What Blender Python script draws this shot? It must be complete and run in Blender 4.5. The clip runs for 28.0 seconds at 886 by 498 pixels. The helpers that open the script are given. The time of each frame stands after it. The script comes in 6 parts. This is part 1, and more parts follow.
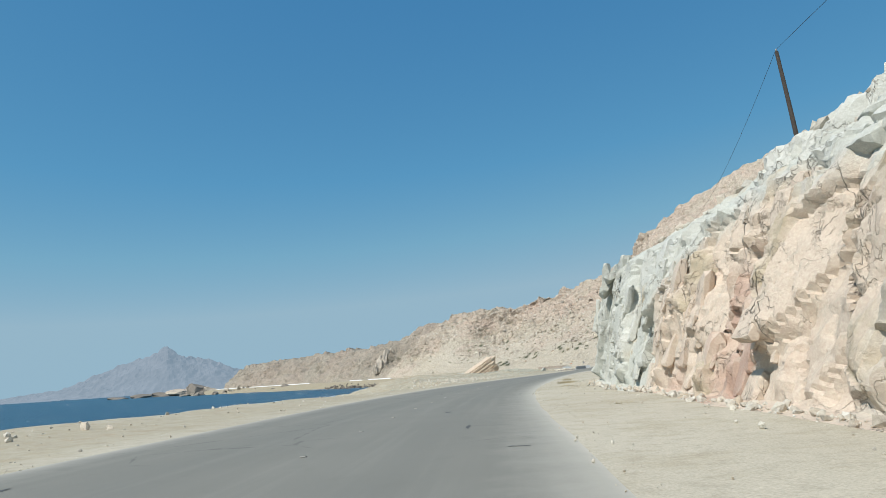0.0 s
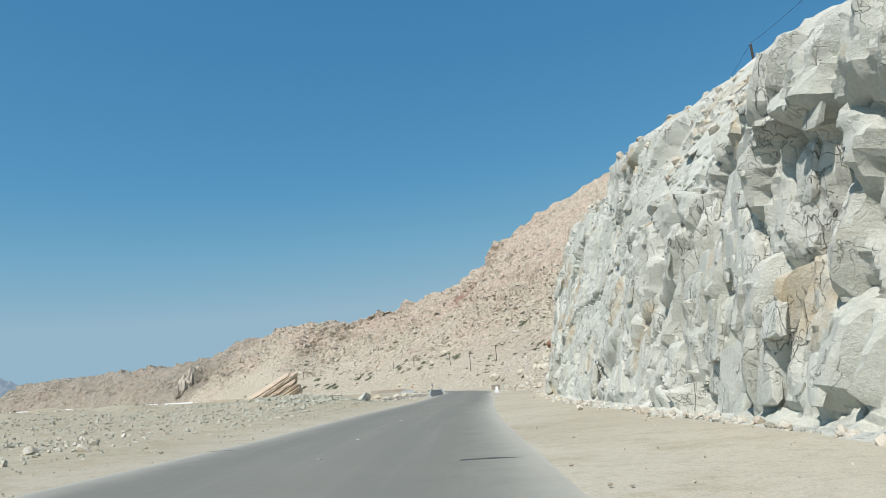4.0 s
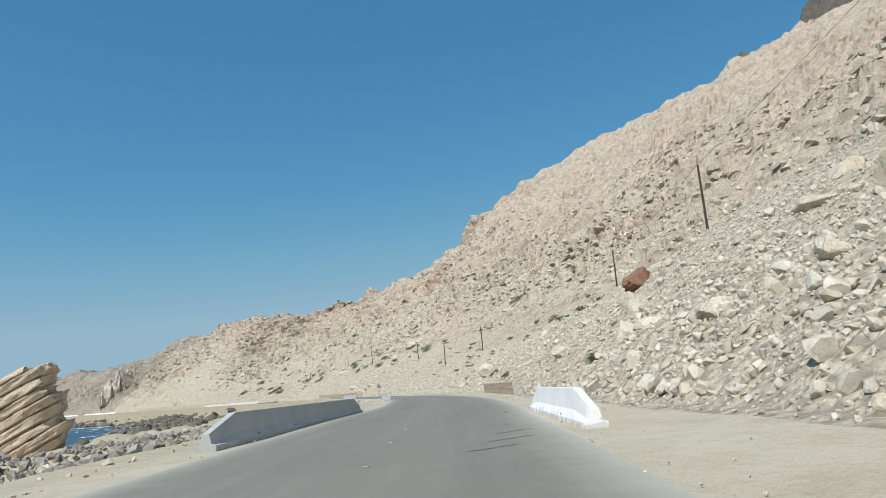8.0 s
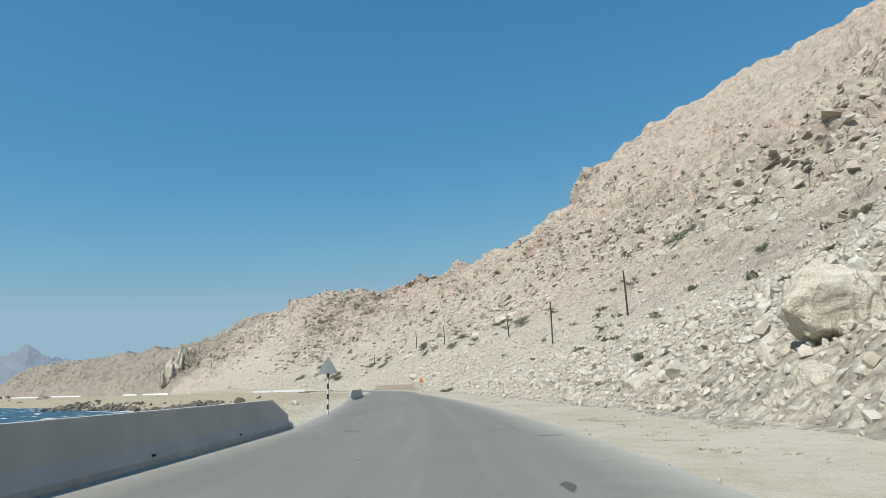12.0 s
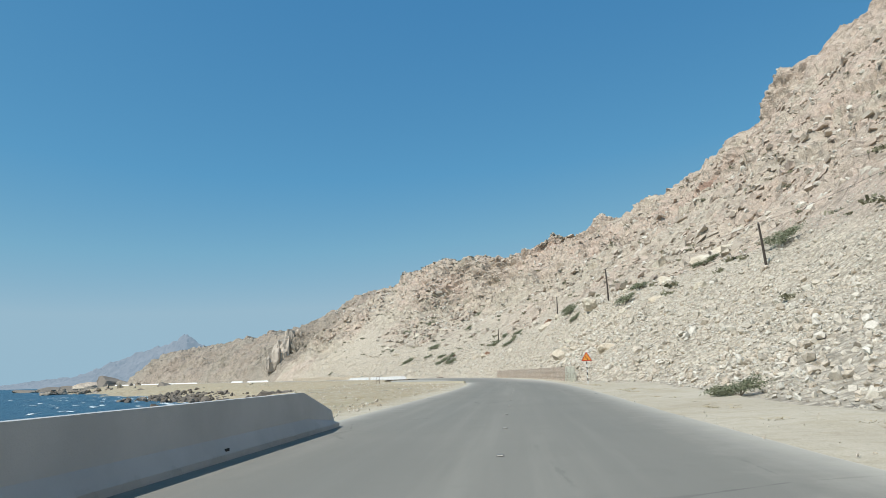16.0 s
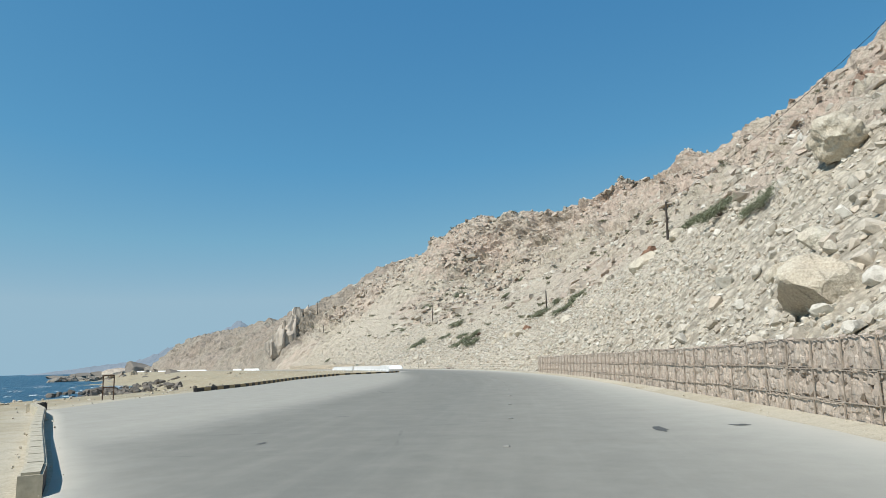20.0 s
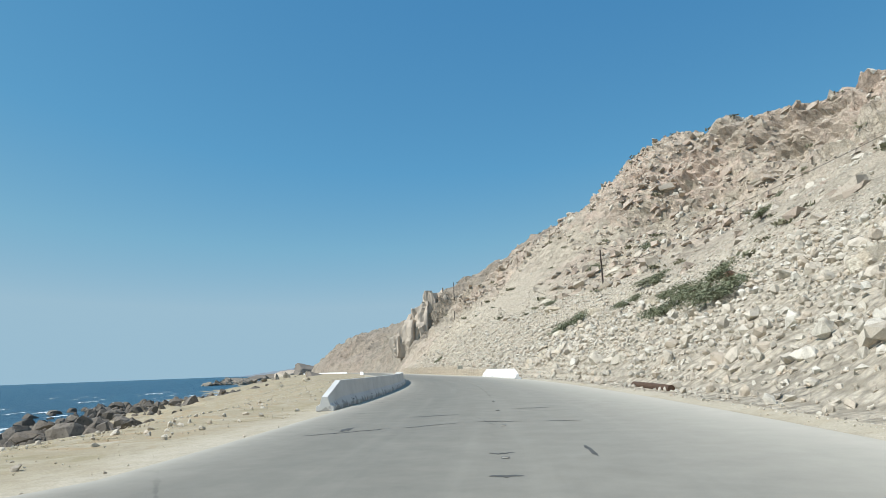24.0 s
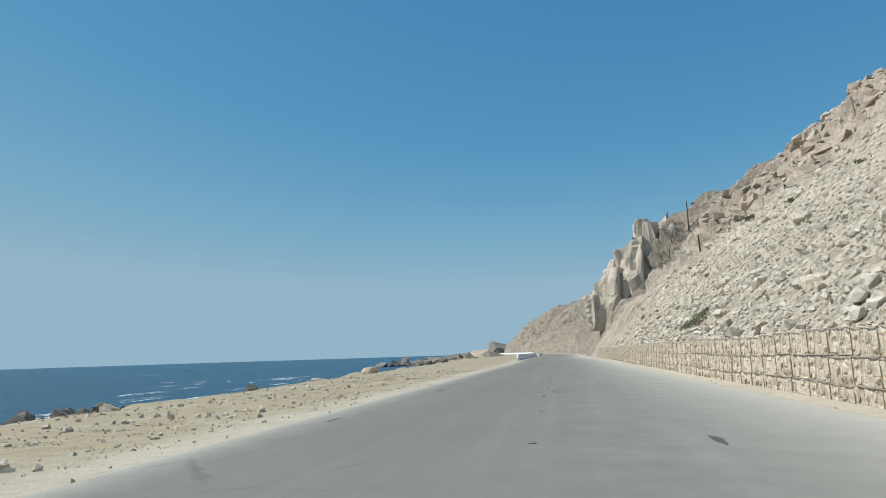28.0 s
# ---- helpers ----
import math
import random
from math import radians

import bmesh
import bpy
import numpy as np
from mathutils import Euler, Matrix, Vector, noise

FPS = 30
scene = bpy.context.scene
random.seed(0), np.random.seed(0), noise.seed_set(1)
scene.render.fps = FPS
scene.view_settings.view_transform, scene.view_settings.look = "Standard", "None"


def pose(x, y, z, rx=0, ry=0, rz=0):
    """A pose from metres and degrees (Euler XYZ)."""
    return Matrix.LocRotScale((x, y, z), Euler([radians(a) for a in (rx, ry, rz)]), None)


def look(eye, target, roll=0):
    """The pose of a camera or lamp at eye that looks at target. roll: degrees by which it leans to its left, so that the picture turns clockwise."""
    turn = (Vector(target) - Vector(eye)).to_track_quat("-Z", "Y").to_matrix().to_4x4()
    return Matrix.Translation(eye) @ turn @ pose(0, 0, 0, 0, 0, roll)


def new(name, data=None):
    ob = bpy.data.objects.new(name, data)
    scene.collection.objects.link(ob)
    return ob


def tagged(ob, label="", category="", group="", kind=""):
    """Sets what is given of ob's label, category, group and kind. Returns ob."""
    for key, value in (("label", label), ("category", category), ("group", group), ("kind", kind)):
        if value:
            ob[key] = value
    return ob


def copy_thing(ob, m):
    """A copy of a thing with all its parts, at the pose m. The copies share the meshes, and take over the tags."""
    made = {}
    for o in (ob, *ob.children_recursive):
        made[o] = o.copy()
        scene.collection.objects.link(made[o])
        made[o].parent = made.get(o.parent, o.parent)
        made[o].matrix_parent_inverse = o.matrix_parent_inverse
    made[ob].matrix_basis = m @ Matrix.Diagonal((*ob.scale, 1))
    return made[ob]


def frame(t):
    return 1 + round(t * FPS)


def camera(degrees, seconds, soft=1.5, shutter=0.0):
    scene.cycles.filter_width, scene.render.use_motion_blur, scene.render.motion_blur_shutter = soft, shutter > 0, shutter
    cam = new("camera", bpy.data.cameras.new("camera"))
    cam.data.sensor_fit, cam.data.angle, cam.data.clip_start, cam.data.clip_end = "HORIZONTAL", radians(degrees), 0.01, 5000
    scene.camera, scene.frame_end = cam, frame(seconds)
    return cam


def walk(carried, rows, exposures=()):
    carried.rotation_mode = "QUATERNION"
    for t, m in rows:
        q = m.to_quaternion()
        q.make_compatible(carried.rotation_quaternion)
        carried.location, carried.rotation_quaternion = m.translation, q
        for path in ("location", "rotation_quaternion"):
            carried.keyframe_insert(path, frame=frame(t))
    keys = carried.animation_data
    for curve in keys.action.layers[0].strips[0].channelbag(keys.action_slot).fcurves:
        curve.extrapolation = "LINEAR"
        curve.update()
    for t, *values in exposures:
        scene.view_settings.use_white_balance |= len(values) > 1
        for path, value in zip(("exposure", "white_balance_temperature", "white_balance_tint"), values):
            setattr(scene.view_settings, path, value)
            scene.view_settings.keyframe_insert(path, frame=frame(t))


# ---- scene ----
cam = camera(67.3, 28.0, 0.6)

PATH = [
    (0, (-65.556, -312.255, 1.265), (-65.533, -310.29, 1.633), -3.8),
    (0.5, (-64.732, -301.071, 1.262), (-64.634, -299.111, 1.643), -3.7),
    (1, (-63.765, -289.865, 1.24), (-63.588, -287.907, 1.609), -4.2),
    (1.5, (-62.361, -278.828, 1.235), (-62.115, -276.881, 1.624), -3.9),
    (2, (-60.672, -267.705, 1.255), (-60.375, -265.763, 1.63), -3.9),
    (2.5, (-58.641, -256.505, 1.258), (-58.277, -254.578, 1.651), -4.1),
    (4.5, (-47.892, -212.237, 1.249), (-47.379, -210.348, 1.659), -3.2),
    (5, (-45.079, -201.895, 1.24), (-44.537, -200.015, 1.654), -3.4),
    (5.5, (-42.241, -191.788, 1.232), (-41.669, -189.916, 1.641), -3.3),
    (6, (-38.975, -181.704, 1.267), (-38.379, -179.841, 1.681), -3.7),
    (6.5, (-35.822, -171.597, 1.232), (-35.248, -169.723, 1.63), -4.2),
    (7, (-32.723, -161.601, 1.183), (-32.165, -159.72, 1.57), -4.0),
    (7.5, (-29.818, -151.458, 1.205), (-29.265, -149.582, 1.624), -4.0),
    (8, (-26.823, -141.154, 1.213), (-26.264, -139.277, 1.618), -4.3),
    (8.5, (-23.496, -130.434, 1.234), (-22.939, -128.561, 1.657), -4.7),
    (9, (-20.32, -119.631, 1.258), (-19.762, -117.755, 1.67), -4.5),
    (9.5, (-17.307, -108.945, 1.34), (-16.762, -107.066, 1.754), -4.4),
    (10, (-14.424, -98.493, 1.246), (-13.875, -96.616, 1.662), -4.3),
    (10.5, (-11.398, -88.164, 1.261), (-10.851, -86.29, 1.696), -4.0),
    (11, (-8.486, -77.589, 1.233), (-7.985, -75.695, 1.635), -3.3),
    (11.5, (-6.137, -66.943, 1.253), (-5.735, -65.022, 1.641), -2.8),
    (12, (-4.196, -56.355, 1.239), (-3.93, -54.413, 1.638), -1.7),
    (12.5, (-2.979, -45.814, 1.227), (-2.785, -43.861, 1.611), -1.8),
    (14.5, (0.196, -6.313, 1.26), (0.231, -4.354, 1.661), -4.2),
    (15, (0.655, 3.688, 1.246), (0.632, 5.648, 1.647), -4.4),
    (15.5, (0.864, 13.734, 1.249), (0.772, 15.689, 1.659), -2.6),
    (16, (0.973, 23.767, 1.229), (0.854, 25.729, 1.598), -1.9),
    (16.5, (1.696, 33.867, 1.305), (1.584, 35.834, 1.654), -2.7),
    (17, (1.968, 43.809, 1.26), (1.872, 45.777, 1.602), -2.9),
    (17.5, (2.243, 53.533, 1.265), (2.14, 55.499, 1.617), -2.9),
    (18, (2.73, 63.229, 1.223), (2.623, 65.197, 1.564), -2.9),
    (18.5, (2.997, 73.322, 1.205), (2.909, 75.289, 1.551), -3.1),
    (19, (3.467, 84.045, 1.2), (3.325, 86.014, 1.524), -2.8),
    (19.5, (3.708, 95.369, 1.247), (3.509, 97.331, 1.582), -3.0),
    (20, (3.354, 106.978, 1.275), (3.077, 108.93, 1.611), -1.6),
    (20.5, (3.062, 118.68, 1.25), (2.715, 120.622, 1.578), -1.9),
    (22.5, (-0.801, 167.173, 1.284), (-1.389, 169.055, 1.619), -2.5),
    (23, (-3.609, 179.627, 1.291), (-4.248, 181.492, 1.626), -2.4),
    (23.5, (-6.788, 192.209, 1.293), (-7.504, 194.044, 1.642), -2.0),
    (24, (-10.412, 204.74, 1.222), (-11.199, 206.544, 1.574), -2.1),
    (24.5, (-14.546, 217.115, 1.154), (-15.383, 218.893, 1.527), -2.6),
    (25, (-19.224, 229.459, 1.223), (-20.13, 231.204, 1.591), -2.5),
    (25.5, (-24.436, 241.813, 1.2), (-25.406, 243.522, 1.571), -1.6),
    (26, (-30.035, 254.071, 1.229), (-31.046, 255.756, 1.604), -2.3),
    (26.5, (-36.11, 266.089, 1.235), (-37.258, 267.684, 1.604), -1.6),
    (27, (-42.791, 277.808, 1.198), (-43.987, 279.371, 1.557), -1.3),
    (27.5, (-49.834, 289.617, 1.254), (-51.087, 291.139, 1.591), -1.6),
    (28, (-57.205, 301.056, 1.267), (-58.511, 302.538, 1.58), -1.8),
]
EXPOSURES = [(0, 0.0), (12, 0.03), (15, 0.12), (16, 0.05), (17, 0.12), (18, 0.11), (19, 0.04), (20, 0.05), (23, 0.08), (24, 0.12), (25, 0.11), (26, -0.22), (27, -0.2), (28, -0.02)]
walk(cam, [(t, look(eye, target, roll)) for t, eye, target, roll in PATH], EXPOSURES)

# ---- light ----
SUN_EL, SUN_FROM = radians(51), Vector((-0.76, -0.65, 0)).normalized()
world = bpy.data.worlds.new("sky")
scene.world = world
world.use_nodes = True
wn, wl = world.node_tree.nodes, world.node_tree.links
sky = wn.new("ShaderNodeTexSky")
sky.sky_type, sky.sun_disc = "NISHITA", False
sky.sun_elevation, sky.sun_rotation = SUN_EL, math.atan2(SUN_FROM.x, SUN_FROM.y) % (2 * math.pi)
sky.air_density, sky.dust_density, sky.ozone_density, sky.altitude = 1.0, 0.15, 1.0, 900.0
lum = wn.new("ShaderNodeRGBToBW")
wl.new(sky.outputs[0], lum.inputs[0])
share = wn.new("ShaderNodeMapRange")
share.inputs["From Min"].default_value, share.inputs["From Max"].default_value = 1.4, 5.2
wl.new(lum.outputs[0], share.inputs["Value"])
tone = wn.new("ShaderNodeValToRGB")
steps = tone.color_ramp.elements
steps[0].position, steps[0].color = 0.0, (0.052, 0.205, 0.425, 1)
steps[1].position, steps[1].color = 1.0, (0.30, 0.465, 0.58, 1)
steps.new(0.30).color = (0.098, 0.305, 0.525, 1)
steps.new(0.58).color = (0.18, 0.395, 0.56, 1)
wl.new(share.outputs[0], tone.inputs[0])
wl.new(tone.outputs[0], wn["Background"].inputs[0])
wn["Background"].inputs[1].default_value = 1.0
sun = new("sun", bpy.data.lights.new("sun", "SUN"))
sun.data.energy, sun.data.angle, sun.data.color = 4.7, radians(0.53), (1.0, 0.965, 0.91)
sun.matrix_world = look((0, 0, 300), Vector((0, 0, 300)) - (SUN_FROM * math.cos(SUN_EL) + Vector((0, 0, math.sin(SUN_EL)))) * 10)
SEA_Z = -6.3


# ---- noise, in arrays ----
def hash3(ix, iy, iz, seed=0):
    h = (ix.astype(np.int64) * 374761393 + iy.astype(np.int64) * 668265263 + iz.astype(np.int64) * 1440670441 + seed * 974711) & 0xFFFFFFFF
    h = ((h ^ (h >> 13)) * 1274126177) & 0xFFFFFFFF
    h = ((h ^ (h >> 15)) * 2246822519) & 0xFFFFFFFF
    return ((h ^ (h >> 16)) & 0xFFFFFF) / float(0xFFFFFF)


def vnoise(p, seed=0):
    """Smooth noise in -1..1 at the rows of p."""
    i = np.floor(p)
    f = p - i
    f = f * f * (3 - 2 * f)
    out = 0
    for dx in (0, 1):
        for dy in (0, 1):
            for dz in (0, 1):
                w = (f[:, 0] if dx else 1 - f[:, 0]) * (f[:, 1] if dy else 1 - f[:, 1]) * (f[:, 2] if dz else 1 - f[:, 2])
                out = out + w * hash3(i[:, 0] + dx, i[:, 1] + dy, i[:, 2] + dz, seed)
    return out * 2 - 1


def fbm(p, octaves, seed=0, ridged=False):
    total, amp, norm = 0, 1.0, 0.0
    for k in range(octaves):
        n = vnoise(p * 2.0**k + 17.3 * k, seed + k)
        total = total + amp * ((1 - 2 * np.abs(n)) if ridged else n)
        norm += amp
        amp *= 0.5
    return total / norm


def worley(p, seed=0):
    """Nearest and second distance, the nearest cell and the way from its heart."""
    i = np.floor(p)
    d1, d2, cell, away = np.full(len(p), 9.0), np.full(len(p), 9.0), np.zeros((len(p), 3)), np.zeros((len(p), 3))
    for dx in (-1, 0, 1):
        for dy in (-1, 0, 1):
            for dz in (-1, 0, 1):
                c = i + (dx, dy, dz)
                q = np.stack([c[:, k] + hash3(c[:, 0], c[:, 1], c[:, 2], seed + 31 * (k + 1)) for k in range(3)], 1)
                d = np.sqrt(((q - p) ** 2).sum(1))
                near = d < d1
                d2 = np.where(near, d1, np.minimum(d2, d))
                cell = np.where(near[:, None], c, cell)
                away = np.where(near[:, None], p - q, away)
                d1 = np.where(near, d, d1)
    return d1, d2, cell, away


def facets(q, scale, seed, jump, tilt, crack=0.0, width=0.1, warp=0.2):
    """Displacement that breaks a surface into tilted flat faces with open joints."""
    p = q * scale
    p = p + warp * np.stack([fbm(p * 1.3 + 9.1 * k, 2, seed + 3 * k) for k in range(3)], 1)
    d1, d2, c, away = worley(p, seed)
    lean = np.stack([hash3(c[:, 0], c[:, 1], c[:, 2], seed + 101 + k) for k in range(3)], 1) - 0.5
    edge = d2 * d2 - d1 * d1
    out = (hash3(c[:, 0], c[:, 1], c[:, 2], seed + 7) - 0.5) * jump + 2 * tilt * (lean * away).sum(1)
    return out * np.clip(edge / width, 0, 1) - crack * np.clip(1 - edge / (0.5 * width), 0, 1)


def fracture(q, scale, seed, jump, tilt, curve, warp=0.1):
    """Displacement like broken rock: scooped, nearly flat faces that meet in sharp ridges."""
    p = q * scale
    p = p + warp * np.stack([fbm(p * 1.3 + 9.1 * k, 2, seed + 3 * k) for k in range(3)], 1)
    i = np.floor(p)
    best = np.full(len(p), 99.0)
    for dx in (-1, 0, 1):
        for dy in (-1, 0, 1):
            for dz in (-1, 0, 1):
                c = i + (dx, dy, dz)
                away = p - c - np.stack([hash3(c[:, 0], c[:, 1], c[:, 2], seed + 31 * (k + 1)) for k in range(3)], 1)
                h = hash3(c[:, 0], c[:, 1], c[:, 2], seed + 7)
                lean = np.stack([(h * (157.31 + 91.7 * k)) % 1.0 - 0.5 for k in range(3)], 1)
                best = np.minimum(best, (h - 0.5) * jump + 2 * tilt * (lean * away).sum(1) + curve * (away * away).sum(1))
    return best - best.mean()


def hewn(a, b, wide, tall, seed, jump, tilt, crack=0.0, width=0.08, round_off=0.0, soft=0.3):
    """Displacement of flat broken faces that step at their joints; a runs along the face, b up it. Also the chance of each face."""
    p = np.stack([a / wide, b / tall, 0 * a], 1)
    p = p + 0.12 * np.stack([vnoise(p * 1.7, seed + 11), vnoise(p * 1.7 + 5.5, seed + 12), 0 * a], 1)
    i = np.floor(p[:, :2])
    d1, d2 = np.full(len(a), 9.0), np.full(len(a), 9.0)
    v1, v2, h1 = np.zeros(len(a)), np.zeros(len(a)), np.zeros(len(a))
    for dx in (-1, 0, 1):
        for dy in (-1, 0, 1):
            cx, cy = i[:, 0] + dx, i[:, 1] + dy
            h, hx, hy = (hash3(cx, cy, 0 * cx, seed + k) for k in (4, 5, 6))
            ax, ay = p[:, 0] - cx - hx, p[:, 1] - cy - hy
            d = np.sqrt(ax * ax + ay * ay)
            v = jump * (h - 0.5) + tilt * (((h * 157.31) % 1.0 * 2 - 1) * ax + 0.8 * ((h * 391.7) % 1.0 * 2 - 1) * ay)
            near = d < d1
            second = ~near & (d < d2)
            v2 = np.where(near, v1, np.where(second, v, v2))
            d2 = np.where(near, d1, np.minimum(d2, d))
            v1, h1, d1 = np.where(near, v, v1), np.where(near, h, h1), np.where(near, d, d1)
    edge = (d2 - d1) * min(wide, tall)
    t = 0.5 * np.clip(edge / (soft * min(wide, tall, 1.4)), 0, 1)
    out = v1 * (0.5 + t) + v2 * (0.5 - t) - crack * np.clip(1.3 - edge / width, 0, 1) * (h1 > 0.3)
    return out - round_off * np.clip(1 - edge / (0.35 * wide), 0, 1) ** 2, h1


# ---- the road's line; s runs along it, u to its right ----
ROAD = [(-72.1, -351.9), (-69.1, -312.0), (-64.9, -271.9), (-56.3, -232.6), (-45.5, -193.9), (-33.0, -155.9), (-21.5, -117.7),
        (-10.4, -79.3), (-3.6, -40.1), (-0.4, -0.3), (1.3, 39.7), (2.9, 79.6), (2.7, 119.6), (-0.4, 159.5), (-8.7, 198.5),
        (-22.1, 236.1), (-39.4, 272.1), (-60.8, 306.0), (-82, 340), (-103, 374), (-126, 409), (-148, 447), (-172, 485),
        (-200, 525), (-232, 570), (-270, 620), (-315, 668), (-361, 715), (-420, 780), (-480, 850)]


def road_line():
    pts = np.array([(-76, -452), (-74, -402)] + ROAD + [(-545, 925)], float)
    out = []
    for k in range(1, len(pts) - 2):
        a, b, c, d = pts[k - 1 : k + 3]
        t = np.linspace(0, 1, 40, endpoint=False)[:, None]
        out.append(0.5 * (2 * b + (c - a) * t + (2 * a - 5 * b + 4 * c - d) * t**2 + (3 * b - a - 3 * c + d) * t**3))
    line = np.concatenate(out)
    s = np.r_[0, np.cumsum(np.linalg.norm(np.diff(line, axis=0), axis=1))]
    s0 = s[np.argmin(np.linalg.norm(line - (-69.1, -312.0), axis=1))]
    return line, s - s0


LINE, LS = road_line()
S_MIN, S_MAX = -85.0, 1255.0


def at(s, u):
    """World x, y of the place s along the road and u to its right."""
    s, u = np.asarray(s, float), np.asarray(u, float)
    x, y = np.interp(s, LS, LINE[:, 0]), np.interp(s, LS, LINE[:, 1])
    dx = np.interp(s + 6, LS, LINE[:, 0]) - np.interp(s - 6, LS, LINE[:, 0])
    dy = np.interp(s + 6, LS, LINE[:, 1]) - np.interp(s - 6, LS, LINE[:, 1])
    n = np.hypot(dx, dy)
    return x + u * dy / n, y - u * dx / n


def heading(s):
    x0, y0 = at(s - 2, 0)
    x1, y1 = at(s + 2, 0)
    return math.atan2(-(x1 - x0), y1 - y0)


def row(table, s, k=1):
    table = np.array(table, float)
    return np.interp(s, table[:, 0], table[:, k])


LEFT_EDGE = [(-85, -5.6), (60, -6), (85, -5), (112, -3.6), (150, -4), (215, -5), (232, -4.8), (243, -4.9), (262, -4.2), (285, -3.6), (330, -5.4), (355, -5.2),
             (403, -4.7), (416, -4.6), (434, -4.7), (435.2, -5.3), (441, -9.55), (447.8, -14.4), (451, -17.0), (458, -18.1), (498, -18.6), (521, -15.4), (528, -8), (535, -5.4), (650, -5.2), (1255, -5)]
RIGHT_EDGE = [(-85, 5), (60, 4.8), (112, 4.3), (150, 3.9), (180, 3.9), (210, 5), (285, 5), (355, 4.6), (405, 5), (440, 5.6), (540, 5.6), (645, 5.9), (1255, 6)]


# ---- helpers for meshes and materials ----
def grid_faces(rows, cols):
    a = np.arange(rows * cols).reshape(rows, cols)
    return np.stack([a[:-1, :-1], a[1:, :-1], a[1:, 1:], a[:-1, 1:]], -1).reshape(-1, 4)


def mesh_from(name, verts, faces, smooth=True):
    """A mesh from arrays; all faces have the same number of corners."""
    me = bpy.data.meshes.new(name)
    verts, faces = np.ascontiguousarray(verts, np.float32), np.ascontiguousarray(faces, np.int32)
    n, k = faces.shape
    me.vertices.add(len(verts))
    me.vertices.foreach_set("co", verts.ravel())
    me.loops.add(n * k)
    me.loops.foreach_set("vertex_index", faces.ravel())
    me.polygons.add(n)
    me.polygons.foreach_set("loop_start", np.arange(0, n * k, k, dtype=np.int32))
    me.polygons.foreach_set("use_smooth", np.full(n, smooth))
    me.update(calc_edges=True)
    return me


class Nodes:
    """Short words for building a node material."""

    def __init__(self, name, rough=0.9, bump=0.0):
        self.mat = bpy.data.materials.new(name)
        self.mat.use_nodes = True
        self.tree = self.mat.node_tree
        self.bsdf = self.tree.nodes["Principled BSDF"]
        self.bsdf.inputs["Roughness"].default_value = rough
        self.bsdf.inputs["Specular IOR Level"].default_value = 0.25
        geo = self.tree.nodes.new("ShaderNodeNewGeometry")
        self.pos, self.island = geo.outputs["Position"], geo.outputs["Random Per Island"]

    def put(self, kind, **inputs):
        node = self.tree.nodes.new(kind)
        for key, value in inputs.items():
            key = key.replace("_", " ")
            if isinstance(value, bpy.types.NodeSocket):
                self.tree.links.new(value, node.inputs[key])
            else:
                node.inputs[key].default_value = value
        return node

    def link(self, a, b):
        self.tree.links.new(a, b)

    def scaled(self, sx, sy, sz, turn=(0, 0, 0)):
        m = self.put("ShaderNodeMapping", Vector=self.pos)
        m.inputs["Scale"].default_value = (sx, sy, sz)
        m.inputs["Rotation"].default_value = turn
        return m.outputs[0]

    def noise(self, scale, detail=4.0, vec=None, rough=0.55):
        n = self.put("ShaderNodeTexNoise", Vector=vec or self.pos, Scale=scale, Detail=detail, Roughness=rough)
        return n.outputs["Fac"]

    def ramp(self, fac, lo, hi):
        n = self.put("ShaderNodeMapRange", Value=fac)
        n.inputs["From Min"].default_value, n.inputs["From Max"].default_value = lo, hi
        return n.outputs[0]

    def mix(self, fac, a, b, kind="MIX"):
        n = self.tree.nodes.new("ShaderNodeMix")
        n.data_type, n.blend_type = "RGBA", kind
        for k, v in ((0, fac), (6, a), (7, b)):
            if isinstance(v, bpy.types.NodeSocket):
                self.link(v, n.inputs[k])
            else:
                n.inputs[k].default_value = v if k == 0 else (*v, 1)
        return n.outputs[2]

    def math(self, op, a, b=0.0):
        n = self.tree.nodes.new("ShaderNodeMath")
        n.operation = op
        for k, v in ((0, a), (1, b)):
            if isinstance(v, bpy.types.NodeSocket):
                self.link(v, n.inputs[k])
            else:
                n.inputs[k].default_value = v
        return n.outputs[0]

    def finish(self, colour, height=None, strength=0.5, distance=0.05, rough=None):
        if isinstance(colour, bpy.types.NodeSocket):
            self.link(colour, self.bsdf.inputs["Base Color"])
        else:
            self.bsdf.inputs["Base Color"].default_value = (*colour, 1)
        if height is not None:
            b = self.put("ShaderNodeBump", Height=height, Strength=strength, Distance=distance)
            self.link(b.outputs[0], self.bsdf.inputs["Normal"])
        if rough is not None:
            self.link(rough, self.bsdf.inputs["Roughness"])
        return self.mat


